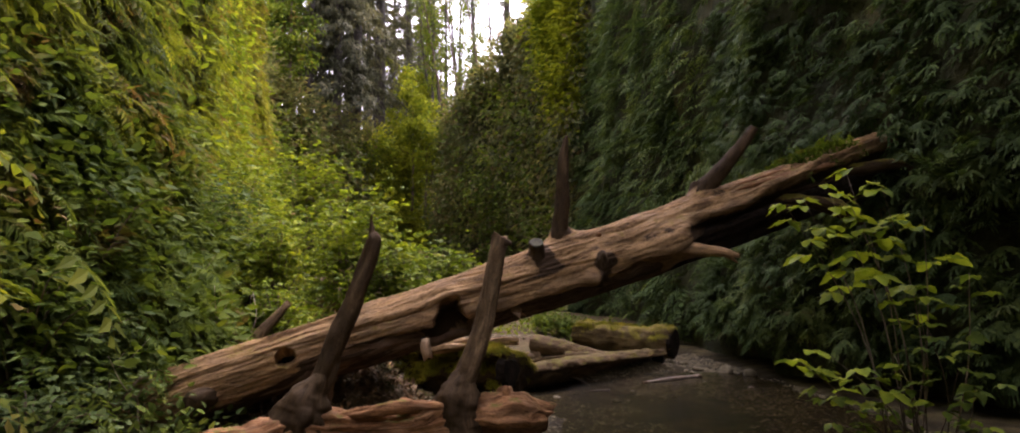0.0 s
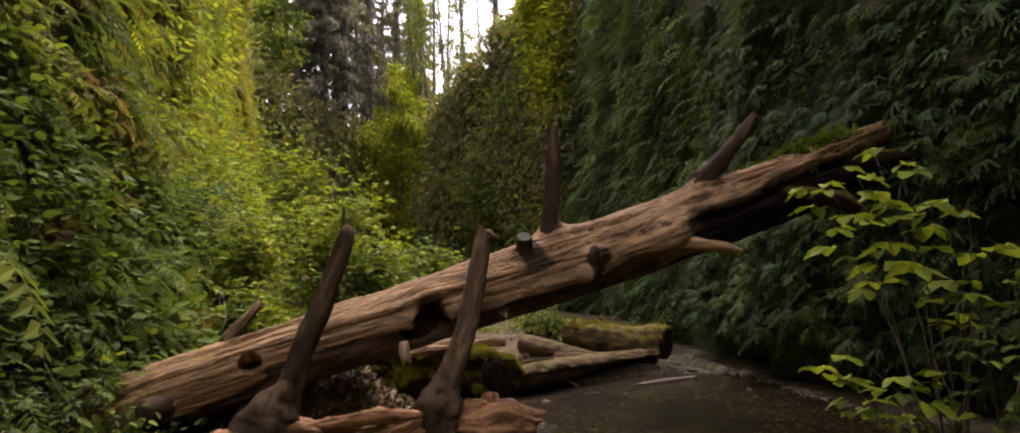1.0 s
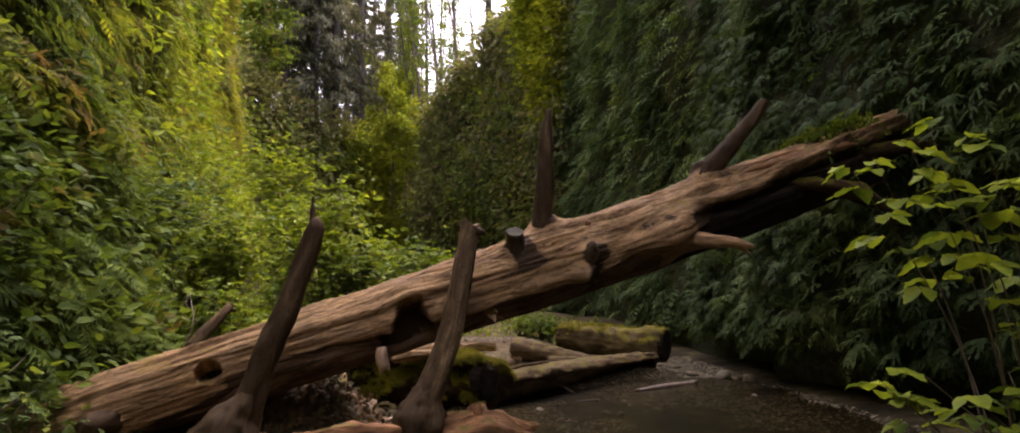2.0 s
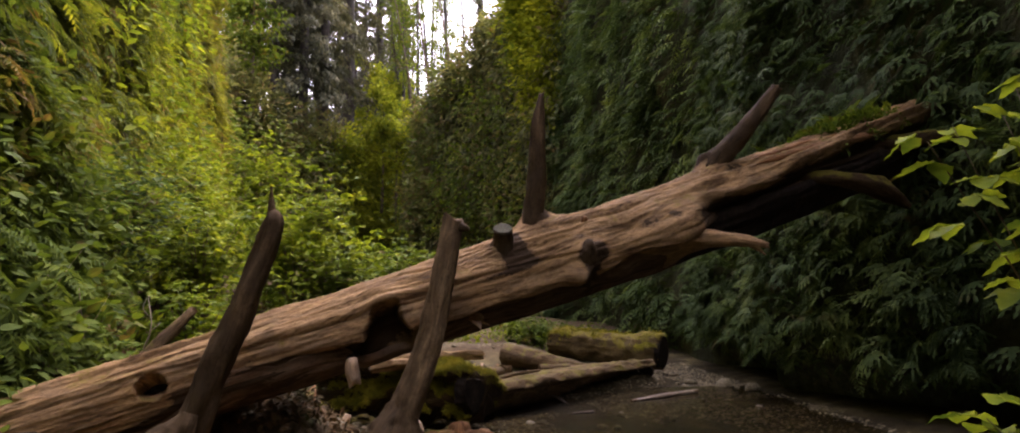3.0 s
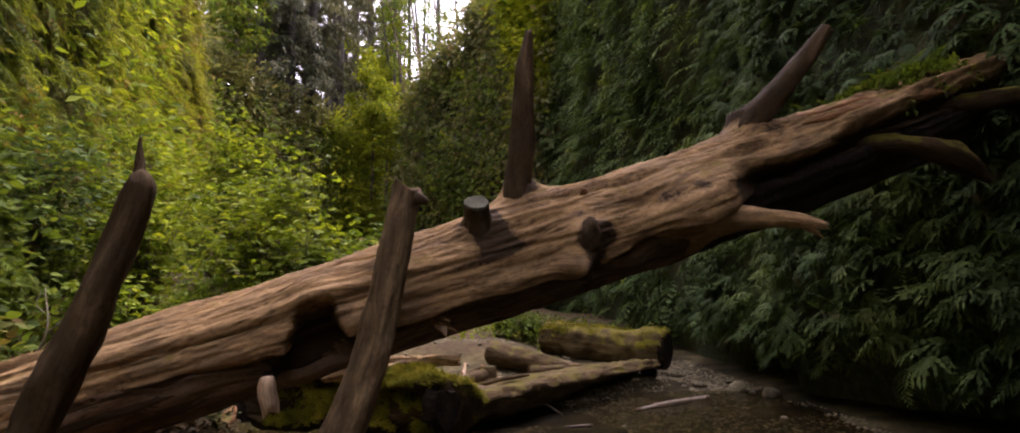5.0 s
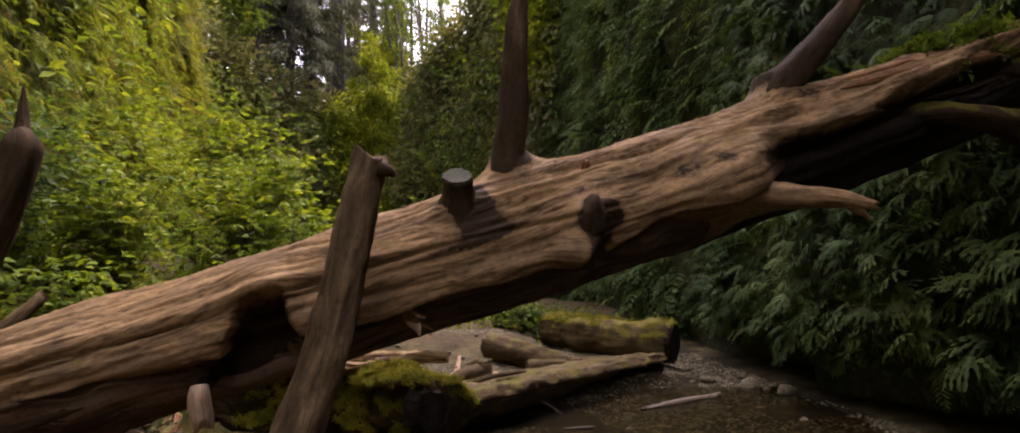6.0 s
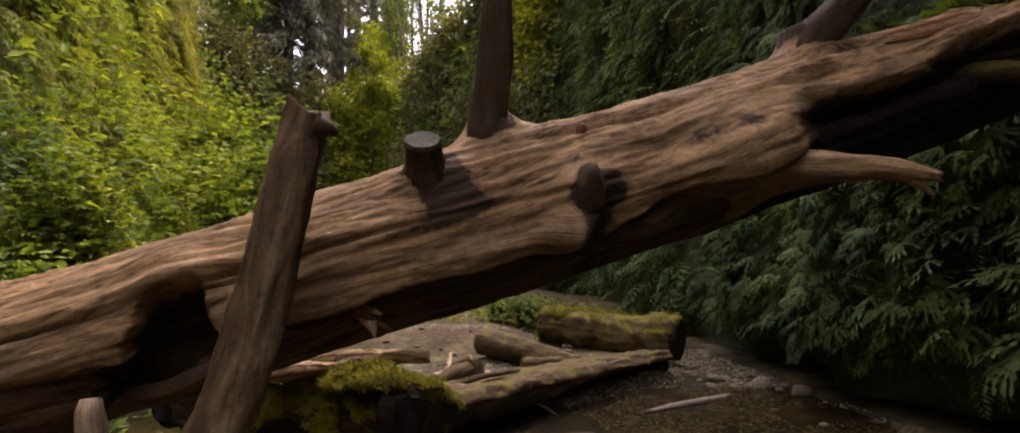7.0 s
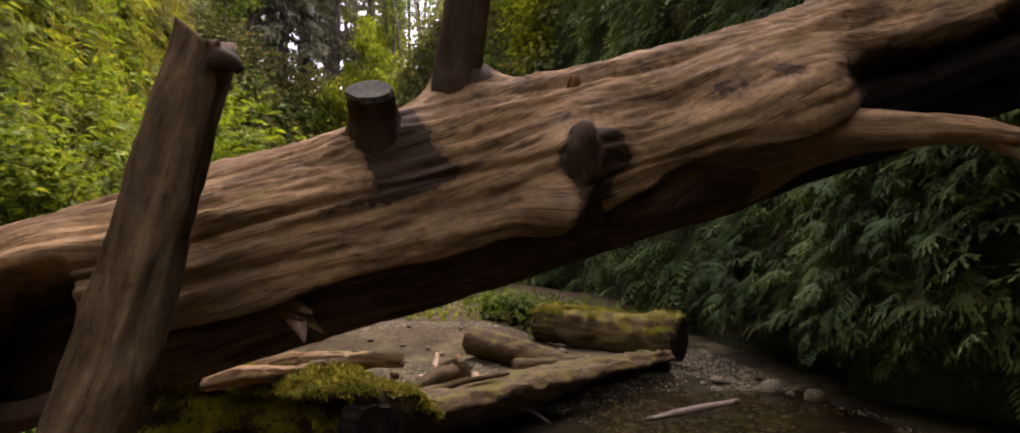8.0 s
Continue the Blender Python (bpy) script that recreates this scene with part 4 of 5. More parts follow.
    limb("stub", [b + (-0.05, 0.26, 0.05), b + (-0.03, 0.12, 0.02), b + (0.0, 0.01, -0.02)], [0.05, 0.04, 0.03], ROT_AND_SHADE, log, 14, 12, "dark root of the peg", rough=0.4, freq=5.0)
    limb("peg", [b + (-0.005, 0.01, 0.045), b + (0.0, 0.0, 0.0), b + (0.005, 0.0, -0.06), b + (0.02, -0.01, -0.14)], [0.042, 0.054, 0.058, 0.045], PEG_WOOD, log, 30, 18, "pale snapped peg", rough=0.4, freq=5.0, ridge=0.012, ragged=0.10)
    b = np.array([0.06, 7.12, 1.34])
    limb("peg", [b + (-0.05, 0.12, 0.05), b + (0.0, 0.04, 0.015), b + (0.04, -0.02, 0.0), b + (0.06, -0.04, -0.01)], [0.065, 0.052, 0.04, 0.034], LOG_WOOD, log, 30, 24, "splintered stub", rough=0.5, freq=7.0, ridge=0.016, ragged=0.22)
    limb("splinter", [b + (0.0, 0.02, -0.02), b + (0.03, -0.03, -0.045), b + (0.045, -0.05, -0.09)], [0.03, 0.022, 0.004], PEG_WOOD, log, 14, 8, "pale torn splinter", rough=0.4)
    b = p(1.04, 50)
    limb("peg", [b + (0, 0.03, -0.06), b + (0, -0.015, 0.0), b + (0.005, -0.025, 0.022)], [0.035, 0.028, 0.016], RED_WOOD, log, 10, 10, rough=0.3)
    b = p(-3.0, -18)
    limb("knob", [b + (0, 0.1, -0.02), b + (-0.02, -0.05, -0.01), b + (-0.04, -0.12, -0.05), b + (-0.05, -0.16, -0.07)], [0.13, 0.11, 0.085, 0.02], LIMB_WOOD, log, 24, 20, "dark broken knob", rough=0.3, ridge=0.012)
    V, Q, T, U = tube([p(-2.19, 6, -0.19), p(-2.19, 6, -0.27)], [0.12, 0.12], 3, 18)
    part("knot_hole", mesh_of("knot_hole", V, Q, T, ROT_AND_SHADE, U), None, log, "dark rotted knot hole")
    # dark sheets that paint the underside's shade, with a ragged upper edge
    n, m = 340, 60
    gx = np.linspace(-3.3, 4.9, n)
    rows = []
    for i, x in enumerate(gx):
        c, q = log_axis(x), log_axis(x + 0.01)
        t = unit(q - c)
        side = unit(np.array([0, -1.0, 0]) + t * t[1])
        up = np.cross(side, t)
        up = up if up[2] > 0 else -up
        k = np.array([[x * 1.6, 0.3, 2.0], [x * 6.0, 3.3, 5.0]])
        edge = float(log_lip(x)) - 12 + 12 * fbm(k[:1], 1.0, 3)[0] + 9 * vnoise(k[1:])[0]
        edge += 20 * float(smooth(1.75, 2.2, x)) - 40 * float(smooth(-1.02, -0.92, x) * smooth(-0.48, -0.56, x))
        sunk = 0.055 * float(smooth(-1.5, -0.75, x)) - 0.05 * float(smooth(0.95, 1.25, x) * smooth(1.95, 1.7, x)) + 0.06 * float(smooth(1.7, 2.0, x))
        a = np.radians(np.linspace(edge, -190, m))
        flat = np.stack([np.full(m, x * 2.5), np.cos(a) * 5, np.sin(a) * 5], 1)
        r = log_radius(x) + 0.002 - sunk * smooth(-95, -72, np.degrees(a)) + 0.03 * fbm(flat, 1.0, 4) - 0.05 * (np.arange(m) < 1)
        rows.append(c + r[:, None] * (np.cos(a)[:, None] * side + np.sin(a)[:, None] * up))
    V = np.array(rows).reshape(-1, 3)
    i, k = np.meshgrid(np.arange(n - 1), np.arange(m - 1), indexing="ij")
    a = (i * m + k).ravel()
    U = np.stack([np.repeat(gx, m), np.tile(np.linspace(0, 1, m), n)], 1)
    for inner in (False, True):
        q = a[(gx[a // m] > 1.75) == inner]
        part("shade_sheet", mesh_of("shade_sheet", V, np.stack([q, q + 1, q + m + 1, q + m], 1), None, ROT_AND_SHADE if inner else UNDERSIDE_SHADE, U), None, log, "black sheet that paints the shade in the hollow flank" if inner else "dark sheet underneath that paints the log's shade")
    # torn splinters along the top towards the root end
    for k, (x0, x1, ang, g) in enumerate([(2.45, 3.5, 62, 0.035), (2.7, 3.8, 44, 0.04), (2.9, 3.9, 78, 0.04), (2.35, 3.1, 36, 0.03), (3.1, 4.1, 28, 0.045), (2.6, 3.4, 92, 0.03)]):
        pts = [on_log(x, ang + 5 * math.sin(3 * x + k), -0.015 + 0.02 * math.sin(2.0 * k + 2 * x)) for x in np.linspace(x0, x1, 6)]
        limb("splinter", pts, [0.006, g, g * 1.1, g * 0.9, g, 0.008], RED_WOOD, log, 60, 16, "torn orange splinter", rough=0.5, freq=5.0, ridge=0.02, seed=k * 4.1)
    limb("root", [(3.25, 8.05, 2.66), (3.6, 7.85, 2.60), (3.95, 7.85, 2.50), (4.28, 7.95, 2.34)], [0.08, 0.075, 0.11, 0.03], MOSS_WOOD, log, 36, 18, "mossy root hanging below the torn end", rough=0.5, freq=4.0, ridge=0.015, seed=14.0)
    # root end with curling mossy roots
    e = log_axis(4.2)
    for k, (pts, r) in enumerate([
            ([e + (-0.1, 0, 0.05), e + (0.35, -0.1, 0.10), e + (0.75, -0.15, 0.16), e + (1.1, 0.0, 0.12)], [0.17, 0.10, 0.08, 0.04]),
            ([e + (-0.1, 0.1, 0.1), e + (0.3, 0.25, 0.35), e + (0.7, 0.3, 0.5)], [0.14, 0.08, 0.03])]):
        limb("root", pts, r, MOSS_WOOD, log, 26, 14, "mossy root" if k else "thick mossy root", rough=0.3, ridge=0.01, seed=k * 3.0)
    return log


build_log()


# ---- ferns, moss and sprigs on the log's upper end ----
def log_growth():
    for k, (x, a, s, n) in enumerate([(3.45, 104, 0.27, 8), (3.8, 92, 0.32, 10), (4.05, 95, 0.38, 11), (3.15, 110, 0.26, 7), (4.3, 80, 0.36, 9), (2.85, 112, 0.20, 6), (3.62, 88, 0.22, 7), (3.95, 70, 0.24, 7)]):
        fern_plant(tuple(on_log(x, a, -0.02)), s, n, LEAF_BRIGHT if k % 3 == 2 else LEAF_MID, "small green fern rooted on top of the fallen log", 300 + k, "ferns on the log")
    n = 340
    xs = rng.uniform(3.55, 4.6, n)
    P = np.array([on_log(x, rng.normal(92, 26), 0.0) for x in xs])
    N = unit(P - np.array([log_axis(x) for x in xs]))
    stuff("moss_tufts", tufts(P, N, 8, 0.028, 0.06, KITES, 0.2), LEAF_MID, "ragged moss tufts over the log's root end", "moss")


log_growth()


# ---- driftwood in the foreground with two snags standing on it ----
def driftwood():
    log = thing("driftwood_log", (-1.0, 5.7, 0.05), "orange-brown split driftwood log with two dark snags rising from it", "log")
    V, Q, T, U = tube([(-2.9, 5.15, 0.10), (-2.35, 5.55, 0.24), (-1.80, 5.98, 0.32), (-1.1, 6.30, 0.29), (-0.5, 6.58, 0.34), (0.05, 6.73, 0.31), (0.36, 6.82, 0.28)], [0.13, 0.17, 0.20, 0.17, 0.20, 0.21, 0.14], 200, 70, rough=0.5, freq=3.0, ridge=0.08, seed=8.0, ragged=0.22)
    V = V + 0.05 * np.stack([fbm(V + 7 * k, 5.0, 4) for k in range(3)], 1)
    part("trunk", mesh_of("trunk", V, Q, T, RED_WOOD, U), None, log)
    for k, (pts, r) in enumerate([([(-1.84, 5.99, 0.22), (-1.83, 5.97, 0.42), (-1.78, 5.99, 0.60), (-1.72, 6.04, 0.80)], [0.26, 0.25, 0.18, 0.08]), ([(-0.56, 6.56, 0.22), (-0.54, 6.54, 0.40), (-0.50, 6.56, 0.56), (-0.45, 6.61, 0.76)], [0.24, 0.23, 0.17, 0.09])]):
        limb("burl", pts, r, LIMB_WOOD, log, 50, 36, "dark knotted burl at the snag's foot", rough=0.75, freq=5.0, ridge=0.03, seed=k * 2.3 + 1)
    limb("snag", [(-1.80, 6.03, 0.34), (-1.70, 6.06, 0.72), (-1.60, 6.09, 1.06), (-1.46, 6.12, 1.42), (-1.33, 6.14, 1.80), (-1.275, 6.15, 2.01), (-1.30, 6.19, 2.08), (-1.315, 6.21, 2.27)], [0.15, 0.105, 0.092, 0.088, 0.084, 0.075, 0.034, 0.005], LIMB_WOOD, log, 130, 32, "dark leaning snag ending in a splinter", rough=0.40, freq=4.0, ridge=0.012, seed=2.0)
    limb("snag", [(-0.535, 6.59, 0.34), (-0.47, 6.61, 0.62), (-0.335, 6.64, 1.02), (-0.225, 6.68, 1.42), (-0.155, 6.71, 1.80), (-0.10, 6.735, 2.10)], [0.21, 0.130, 0.104, 0.094, 0.088, 0.082], DARK_WOOD, log, 130, 36, "dark leaning snag snapped off square", rough=0.48, freq=3.5, ridge=0.016, seed=6.0, ragged=0.10)
    limb("stub", [(-0.12, 6.73, 2.0), (-0.06, 6.70, 2.03), (-0.005, 6.68, 2.02), (0.02, 6.68, 2.0)], [0.05, 0.04, 0.026, 0.012], LIMB_WOOD, log, 24, 16, "short broken stub at the snag's top", rough=0.5, freq=6.0, ridge=0.01, seed=3.0)
    limb("knob", [(-0.06, 6.74, 0.34), (-0.05, 6.72, 0.48), (-0.05, 6.70, 0.58), (-0.05, 6.70, 0.61)], [0.15, 0.11, 0.075, 0.01], RED_WOOD, log, 24, 24, rough=0.5, freq=6.0, ridge=0.02)
    limb("splinter", [(-1.55, 5.98, 0.44), (-1.1, 6.14, 0.48), (-0.75, 6.32, 0.46), (-0.45, 6.42, 0.40)], [0.03, 0.07, 0.06, 0.01], RED_WOOD, log, 70, 20, "pale split strip along the top", rough=0.8, freq=5.0, ridge=0.04, seed=12.0, ragged=0.1)


driftwood()


def log_piece(label, pts, radii, material, seed, rings=50, seg=28, rough=0.14, ridge=0.02, ragged=0.05, group="driftwood logs in the creek", ends=DARK_WOOD, flat=0.0, under=0.0, lump=0.035):
    low = min(pts, key=lambda q: q[2])
    ob = thing("driftwood_log", (low[0], low[1], max(0.0, low[2] - radii[0])), label, "log", group)
    V, Q, T, U = tube(pts, radii, rings, seg, rough=rough, ridge=ridge, seed=seed, ragged=ragged)
    V = V + lump * np.stack([fbm(V + seed + 7 * k, 7.0 if lump < 0.05 else 3.0, 4) for k in range(3)], 1) * min(1.0, 4 * max(radii))
    if flat:
        top = flat + 0.05 * fbm(V, 3.0, 4) + 0.03 * fbm(V, 11.0, 3)
        V[:, 2] = np.where(V[:, 2] > top, top + 0.12 * (V[:, 2] - top), V[:, 2])
    if under:
        way = unit(np.array(pts[-1]) - np.array(pts[0]))
        cut = under * smooth(0.09, 0.20, flat + 0.04 * fbm(V, 2.0, 3) - V[:, 2])
        V = V + cut[:, None] * np.array([-way[1], way[0], 0])
    part("trunk", mesh_of("trunk", V, Q, T, material, U), None, ob)
    for end, nxt, r in ((pts[0], pts[1], radii[0]), (pts[-1], pts[-2], radii[-1])):
        d = unit(np.array(end) - np.array(nxt))
        fv, fq, ft, fu = tube([np.array(end) - d * 0.08, np.array(end) + d * 0.02], [r * (0.6 if flat else 0.9 if lump < 0.05 else 0.9), r * (0.5 if flat else 0.88 if lump < 0.05 else 0.72)], 4, 24, rough=0.3 if lump < 0.05 else 0.8, seed=seed)
        part("end_face", mesh_of("end_face", fv, fq, ft, ends, fu, False), None, ob, "dark weathered end")
    return ob


def creek_wood():
    short = log_piece("short mossy log with a dark hollow end", [(-2.2, 10.35, 0.34), (-1.2, 9.98, 0.42), (-0.50, 9.62, 0.46), (0.02, 9.24, 0.45)], [0.26, 0.34, 0.36, 0.35], MOSS_WOOD, 21.0, 120, 64, 0.5, 0.05, 0.12, ends=ROT_AND_SHADE, lump=0.10, flat=0.80, under=0.24)
    log_piece("long flat pale log half sunk in the creek bed", [(-0.15, 10.2, 0.17), (0.9, 11.5, 0.19), (2.0, 12.7, 0.21), (3.05, 13.75, 0.22)], [0.36, 0.38, 0.34, 0.22], PALE_WOOD, 25.0, 140, 60, 0.34, 0.08, 0.05, ends=ROT_AND_SHADE, flat=0.43, under=0.40)
    crossing = log_piece("mossy round log lying across the creek", [(1.6, 16.0, 0.62), (2.5, 15.45, 0.54), (3.6, 14.75, 0.46)], [0.30, 0.32, 0.35], OCHRE_WOOD, 29.0, 90, 44, 0.3, 0.06, ends=ROT_AND_SHADE)
    log_piece("short brown log propped on the others", [(0.55, 14.3, 0.50), (1.2, 13.6, 0.42), (1.75, 13.0, 0.32)], [0.20, 0.17, 0.13], PALE_WOOD, 33.0, 40, 24, 0.25, 0.025, 0.08)
    log_piece("stub of pale wood", [(1.05, 12.75, 0.36), (1.55, 12.85, 0.36)], [0.11, 0.10], PALE_WOOD, 36.0, 20, 18, 0.25)
    for pts, rad, seed in (([(-1.15, 9.46, 0.72), (-0.78, 9.56, 0.80), (-0.42, 9.60, 0.84)], [0.05, 0.11, 0.05], 45.0), ([(-0.60, 9.66, 0.84), (-0.25, 9.70, 0.86), (0.08, 9.68, 0.84)], [0.04, 0.08, 0.05], 46.3), ([(-0.95, 9.76, 0.80), (-0.5, 9.82, 0.86), (-0.1, 9.86, 0.84)], [0.04, 0.07, 0.05], 43.1)):
        log_piece("split weathered slab of wood lying on the mossy log", pts, rad, LOG_WOOD, seed, 60, 24, 0.9, 0.05, 0.16, flat=pts[1][2] + 0.03)
    log_piece("upright broken block of wood", [(0.42, 11.95, 0.15), (0.45, 12.0, 0.50)], [0.13, 0.11], PALE_WOOD, 47.0, 16, 14, 0.35)
    log_piece("broken slab of wood", [(-0.1, 11.4, 0.28), (0.25, 11.7, 0.42), (0.45, 12.05, 0.46)], [0.05, 0.10, 0.05], PALE_WOOD, 49.0, 24, 12, 0.4)
    log_piece("thin curved branch on the debris", [(0.05, 10.75, 0.36), (0.4, 11.0, 0.46), (0.9, 11.35, 0.50)], [0.04, 0.035, 0.02], PALE_WOOD, 51.0, 24, 10, 0.3)
    log_piece("bleached stick on the wet gravel", [(2.25, 11.45, 0.04), (2.8, 11.8, 0.05), (3.42, 12.2, 0.06)], [0.02, 0.045, 0.035], PALE_TWIG, 38.0, 30, 10, group="sticks on the creek bed")
    log_piece("leaning bleached branch behind the great log", [(-3.55, 8.6, 0.55), (-3.3, 8.85, 1.0), (-3.02, 9.1, 1.42)], [0.10, 0.085, 0.05], PALE_WOOD, 40.0, 24, 14, group="sticks on the creek bed")
    # moss cushions on the skin of the two mossy logs
    for log, count, grip, size, label in ((short, 7000, -0.05, 0.020, "yellow-green moss cushions on the short log"), (crossing, 700, 0.45, 0.024, "moss along the top of the round log")):
        me = next(c for c in log.children if c.name.startswith("trunk")).data
        P, N = np.zeros(len(me.vertices) * 3), np.zeros(len(me.vertices) * 3)
        me.vertices.foreach_get("co", P)
        me.vertices.foreach_get("normal", N)
        P, N = P.reshape(-1, 3), N.reshape(-1, 3)
        N = N if ((P - P.mean(0)) * N).sum() > 0 else -N
        ok = np.where((N[:, 2] > grip) & (fbm(P, 2.4, 3) + 0.25 * N[:, 2] > (-0.02 if log is short else 0.05)))[0]
        k = rng.choice(ok, count)
        stuff("moss_tufts", tufts(P[k] + rng.normal(0, 0.012, (count, 3)), N[k], 20, 0.016, size, KITES, 0.5), MOSS, label, "moss")


creek_wood()


# ---- leafy plant beside the camera's way, leaf by leaf ----
def serrate_leaf(seed):
    """A toothed pointed leaf of length 1 along +x, with a sunk midrib and a slight curl."""
    r = np.random.default_rng(seed)
    n, V, Q = 9, [], []
    for k in range(n):
        u = k / (n - 1)
        w = 0.33 * math.sin(math.pi * u ** 0.75) ** 0.9 * (1.0 + (0.10 if k % 2 else -0.06))
        z = -0.22 * u * u + 0.03 * r.normal()
        V += [(u - 0.03, w, z + 0.12 * w), (u, 0, z - 0.02), (u - 0.03, -w, z + 0.12 * w + 0.02 * r.normal())]
    for k in range(n - 1):
        a = 3 * k
        Q += [(a, a + 3, a + 4, a + 1), (a + 1, a + 4, a + 5, a + 2)]
    return mesh_of("leaf", np.array(V, float), np.array(Q), None, LEAF_PLANT_LIT if seed < 4 else LEAF_MID, None, True)


def leafy_plant():
    r = np.random.default_rng(5)
    base = np.array([2.25, 3.75, 0.02])
    ob = thing("shrub", base, "bright green berry bush with toothed leaves beside the creek", "shrub", "shrubs along the bank")
    meshes = [serrate_leaf(k) for k in range(8)]
    tips = [(1.64, 3.81, 1.88), (1.86, 3.74, 1.95), (2.12, 3.66, 1.99), (1.90, 3.46, 1.69), (1.55, 3.54, 1.09), (1.72, 3.56, 1.12), (2.30, 3.25, 1.55), (2.28, 3.66, 1.44),
            (2.12, 3.66, 1.12), (2.08, 3.76, 0.85), (2.45, 3.66, 0.72), (1.85, 3.8, 0.72), (2.3, 3.56, 0.55), (1.74, 3.82, 1.94), (1.98, 3.72, 1.86), (2.2, 3.45, 1.25), (2.0, 3.66, 1.0), (2.5, 3.56, 0.6), (2.05, 3.6, 0.6), (1.8, 3.7, 0.9), (2.4, 3.7, 0.4), (2.05, 3.9, 2.10), (2.25, 3.5, 1.78), (2.45, 3.5, 0.95), (2.3, 3.4, 1.05)]
    for k, tip in enumerate(tips):
        tip = np.array(tip) + (0, 0, 0.11 if tip[2] > 1.65 else 0.03)
        foot = base + (r.normal(0, 0.08), r.normal(0, 0.08), 0)
        mid = foot * 0.45 + tip * 0.55 + (0.12, 0.05, 0.18)
        stem = limb("stem", [foot, foot * 0.75 + mid * 0.25 + (0, 0, 0.1), mid, tip], [0.008, 0.006, 0.004, 0.0015], PALE_TWIG if k in (8, 6) else TWIG, ob, 16, 6, rough=0.1)
        axis = spline([mid, tip], 12)
        for j in range(6):
            c = axis[11 - int(1.6 * j)] + r.normal(0, 0.06, 3) * (1, 1, 0.35)
            yaw = r.uniform(0, 2 * math.pi)
            size = r.uniform(0.08, 0.13) * (1.05 if tip[2] > 1.65 or k in (4, 5) else 0.78)
            for turn in (-1.0, 0.0, 1.0):
                # duller green on most lower leaves paints the shade under the top
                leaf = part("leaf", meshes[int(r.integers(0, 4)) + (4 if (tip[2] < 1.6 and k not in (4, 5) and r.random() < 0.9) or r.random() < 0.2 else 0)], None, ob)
                leaf.matrix_basis = Matrix.Translation(Vector(c) + Vector((math.cos(yaw + turn), math.sin(yaw + turn), 0)) * 0.015) @ Euler((r.normal(0, 0.22), r.uniform(-0.1, 0.38), yaw + turn)).to_matrix().to_4x4() @ Matrix.Scale(size * (1.1 if turn == 0 else 0.9), 4)
                leaf.parent = stem


leafy_plant()


# ---- ferns on the banks ----
def bank_ferns():
    r = np.random.default_rng(77)
    for k in range(26):
        y = r.uniform(5.5, 16)
        x = -3.2 - 0.12 * (y - 6) - r.uniform(0, 2.2)
        fern_plant((x, y), r.uniform(0.5, 0.95), int(r.integers(8, 13)), LEAF_MID if k % 3 else FERN_BRIGHT, "arching sword fern on the earth bank", 400 + k)
    for k in range(16):
        y = r.uniform(6.5, 16)
        P = wall_right.at(np.array([np.interp(y, wall_right.line[:, 1], wall_right.s)]), np.array([r.uniform(1.0, 2.8)]))[0]
        fern_plant((P[0] - 0.05, P[1], P[2]), r.uniform(0.55, 0.9), 8, FERN_DARK, "drooping dark fern at the foot of the shaded wall", 500 + k, "ferns under the shaded wall", math.pi)


bank_ferns()


def dead_twigs():
    """Bare bleached twigs tangled in the bushes and over the debris bank."""
    r = np.random.default_rng(15)
    spots = [(-4.3, 6.6, 1.0), (-4.0, 7.2, 0.8), (-3.7, 7.9, 0.9), (-4.6, 7.6, 1.2), (-3.4, 8.4, 0.8), (-4.4, 8.6, 1.0), (-3.1, 5.6, 0.5), (-3.6, 6.2, 0.6), (-3.9, 8.2, 1.2), (-4.2, 7.9, 1.3), (-3.5, 7.7, 0.9), (-4.5, 8.1, 1.5), (-3.3, 8.0, 0.7), (-4.8, 8.9, 1.5), (-3.8, 9.0, 1.1), (-5.0, 8.2, 1.4)]
    for k, (x, y, up) in enumerate(spots):
        z = float(ground_z([x], [y])[0])
        ob = thing("twig", (x, y, z), "bare bleached dead twig among the bushes", "twig", "dead twigs on the bank")
        tip = np.array([x + r.uniform(-0.2, 0.7), y + r.uniform(-0.5, 0.2), z + up * r.uniform(0.7, 1.1)])
        foot = np.array([x, y, z - 0.05])
        mid = (foot + tip) / 2 + r.normal(0, 0.12, 3)
        stem = limb("stem", [foot, mid, tip], [0.012, 0.010, 0.003], PALE_TWIG, ob, 18, 6, rough=0.1, seed=float(k))
        for j in range(4):
            a = foot + (mid - foot) * 0.6 if j < 2 else mid + (tip - mid) * r.uniform(0.1, 0.6)
            e = a + r.normal(0, 0.22, 3) + (0, 0, 0.12)
            limb("twiglet", [a, (a + e) / 2 + r.normal(0, 0.03, 3), e], [0.006, 0.005, 0.002], PALE_TWIG, stem, 10, 5, seed=float(j))


dead_twigs()


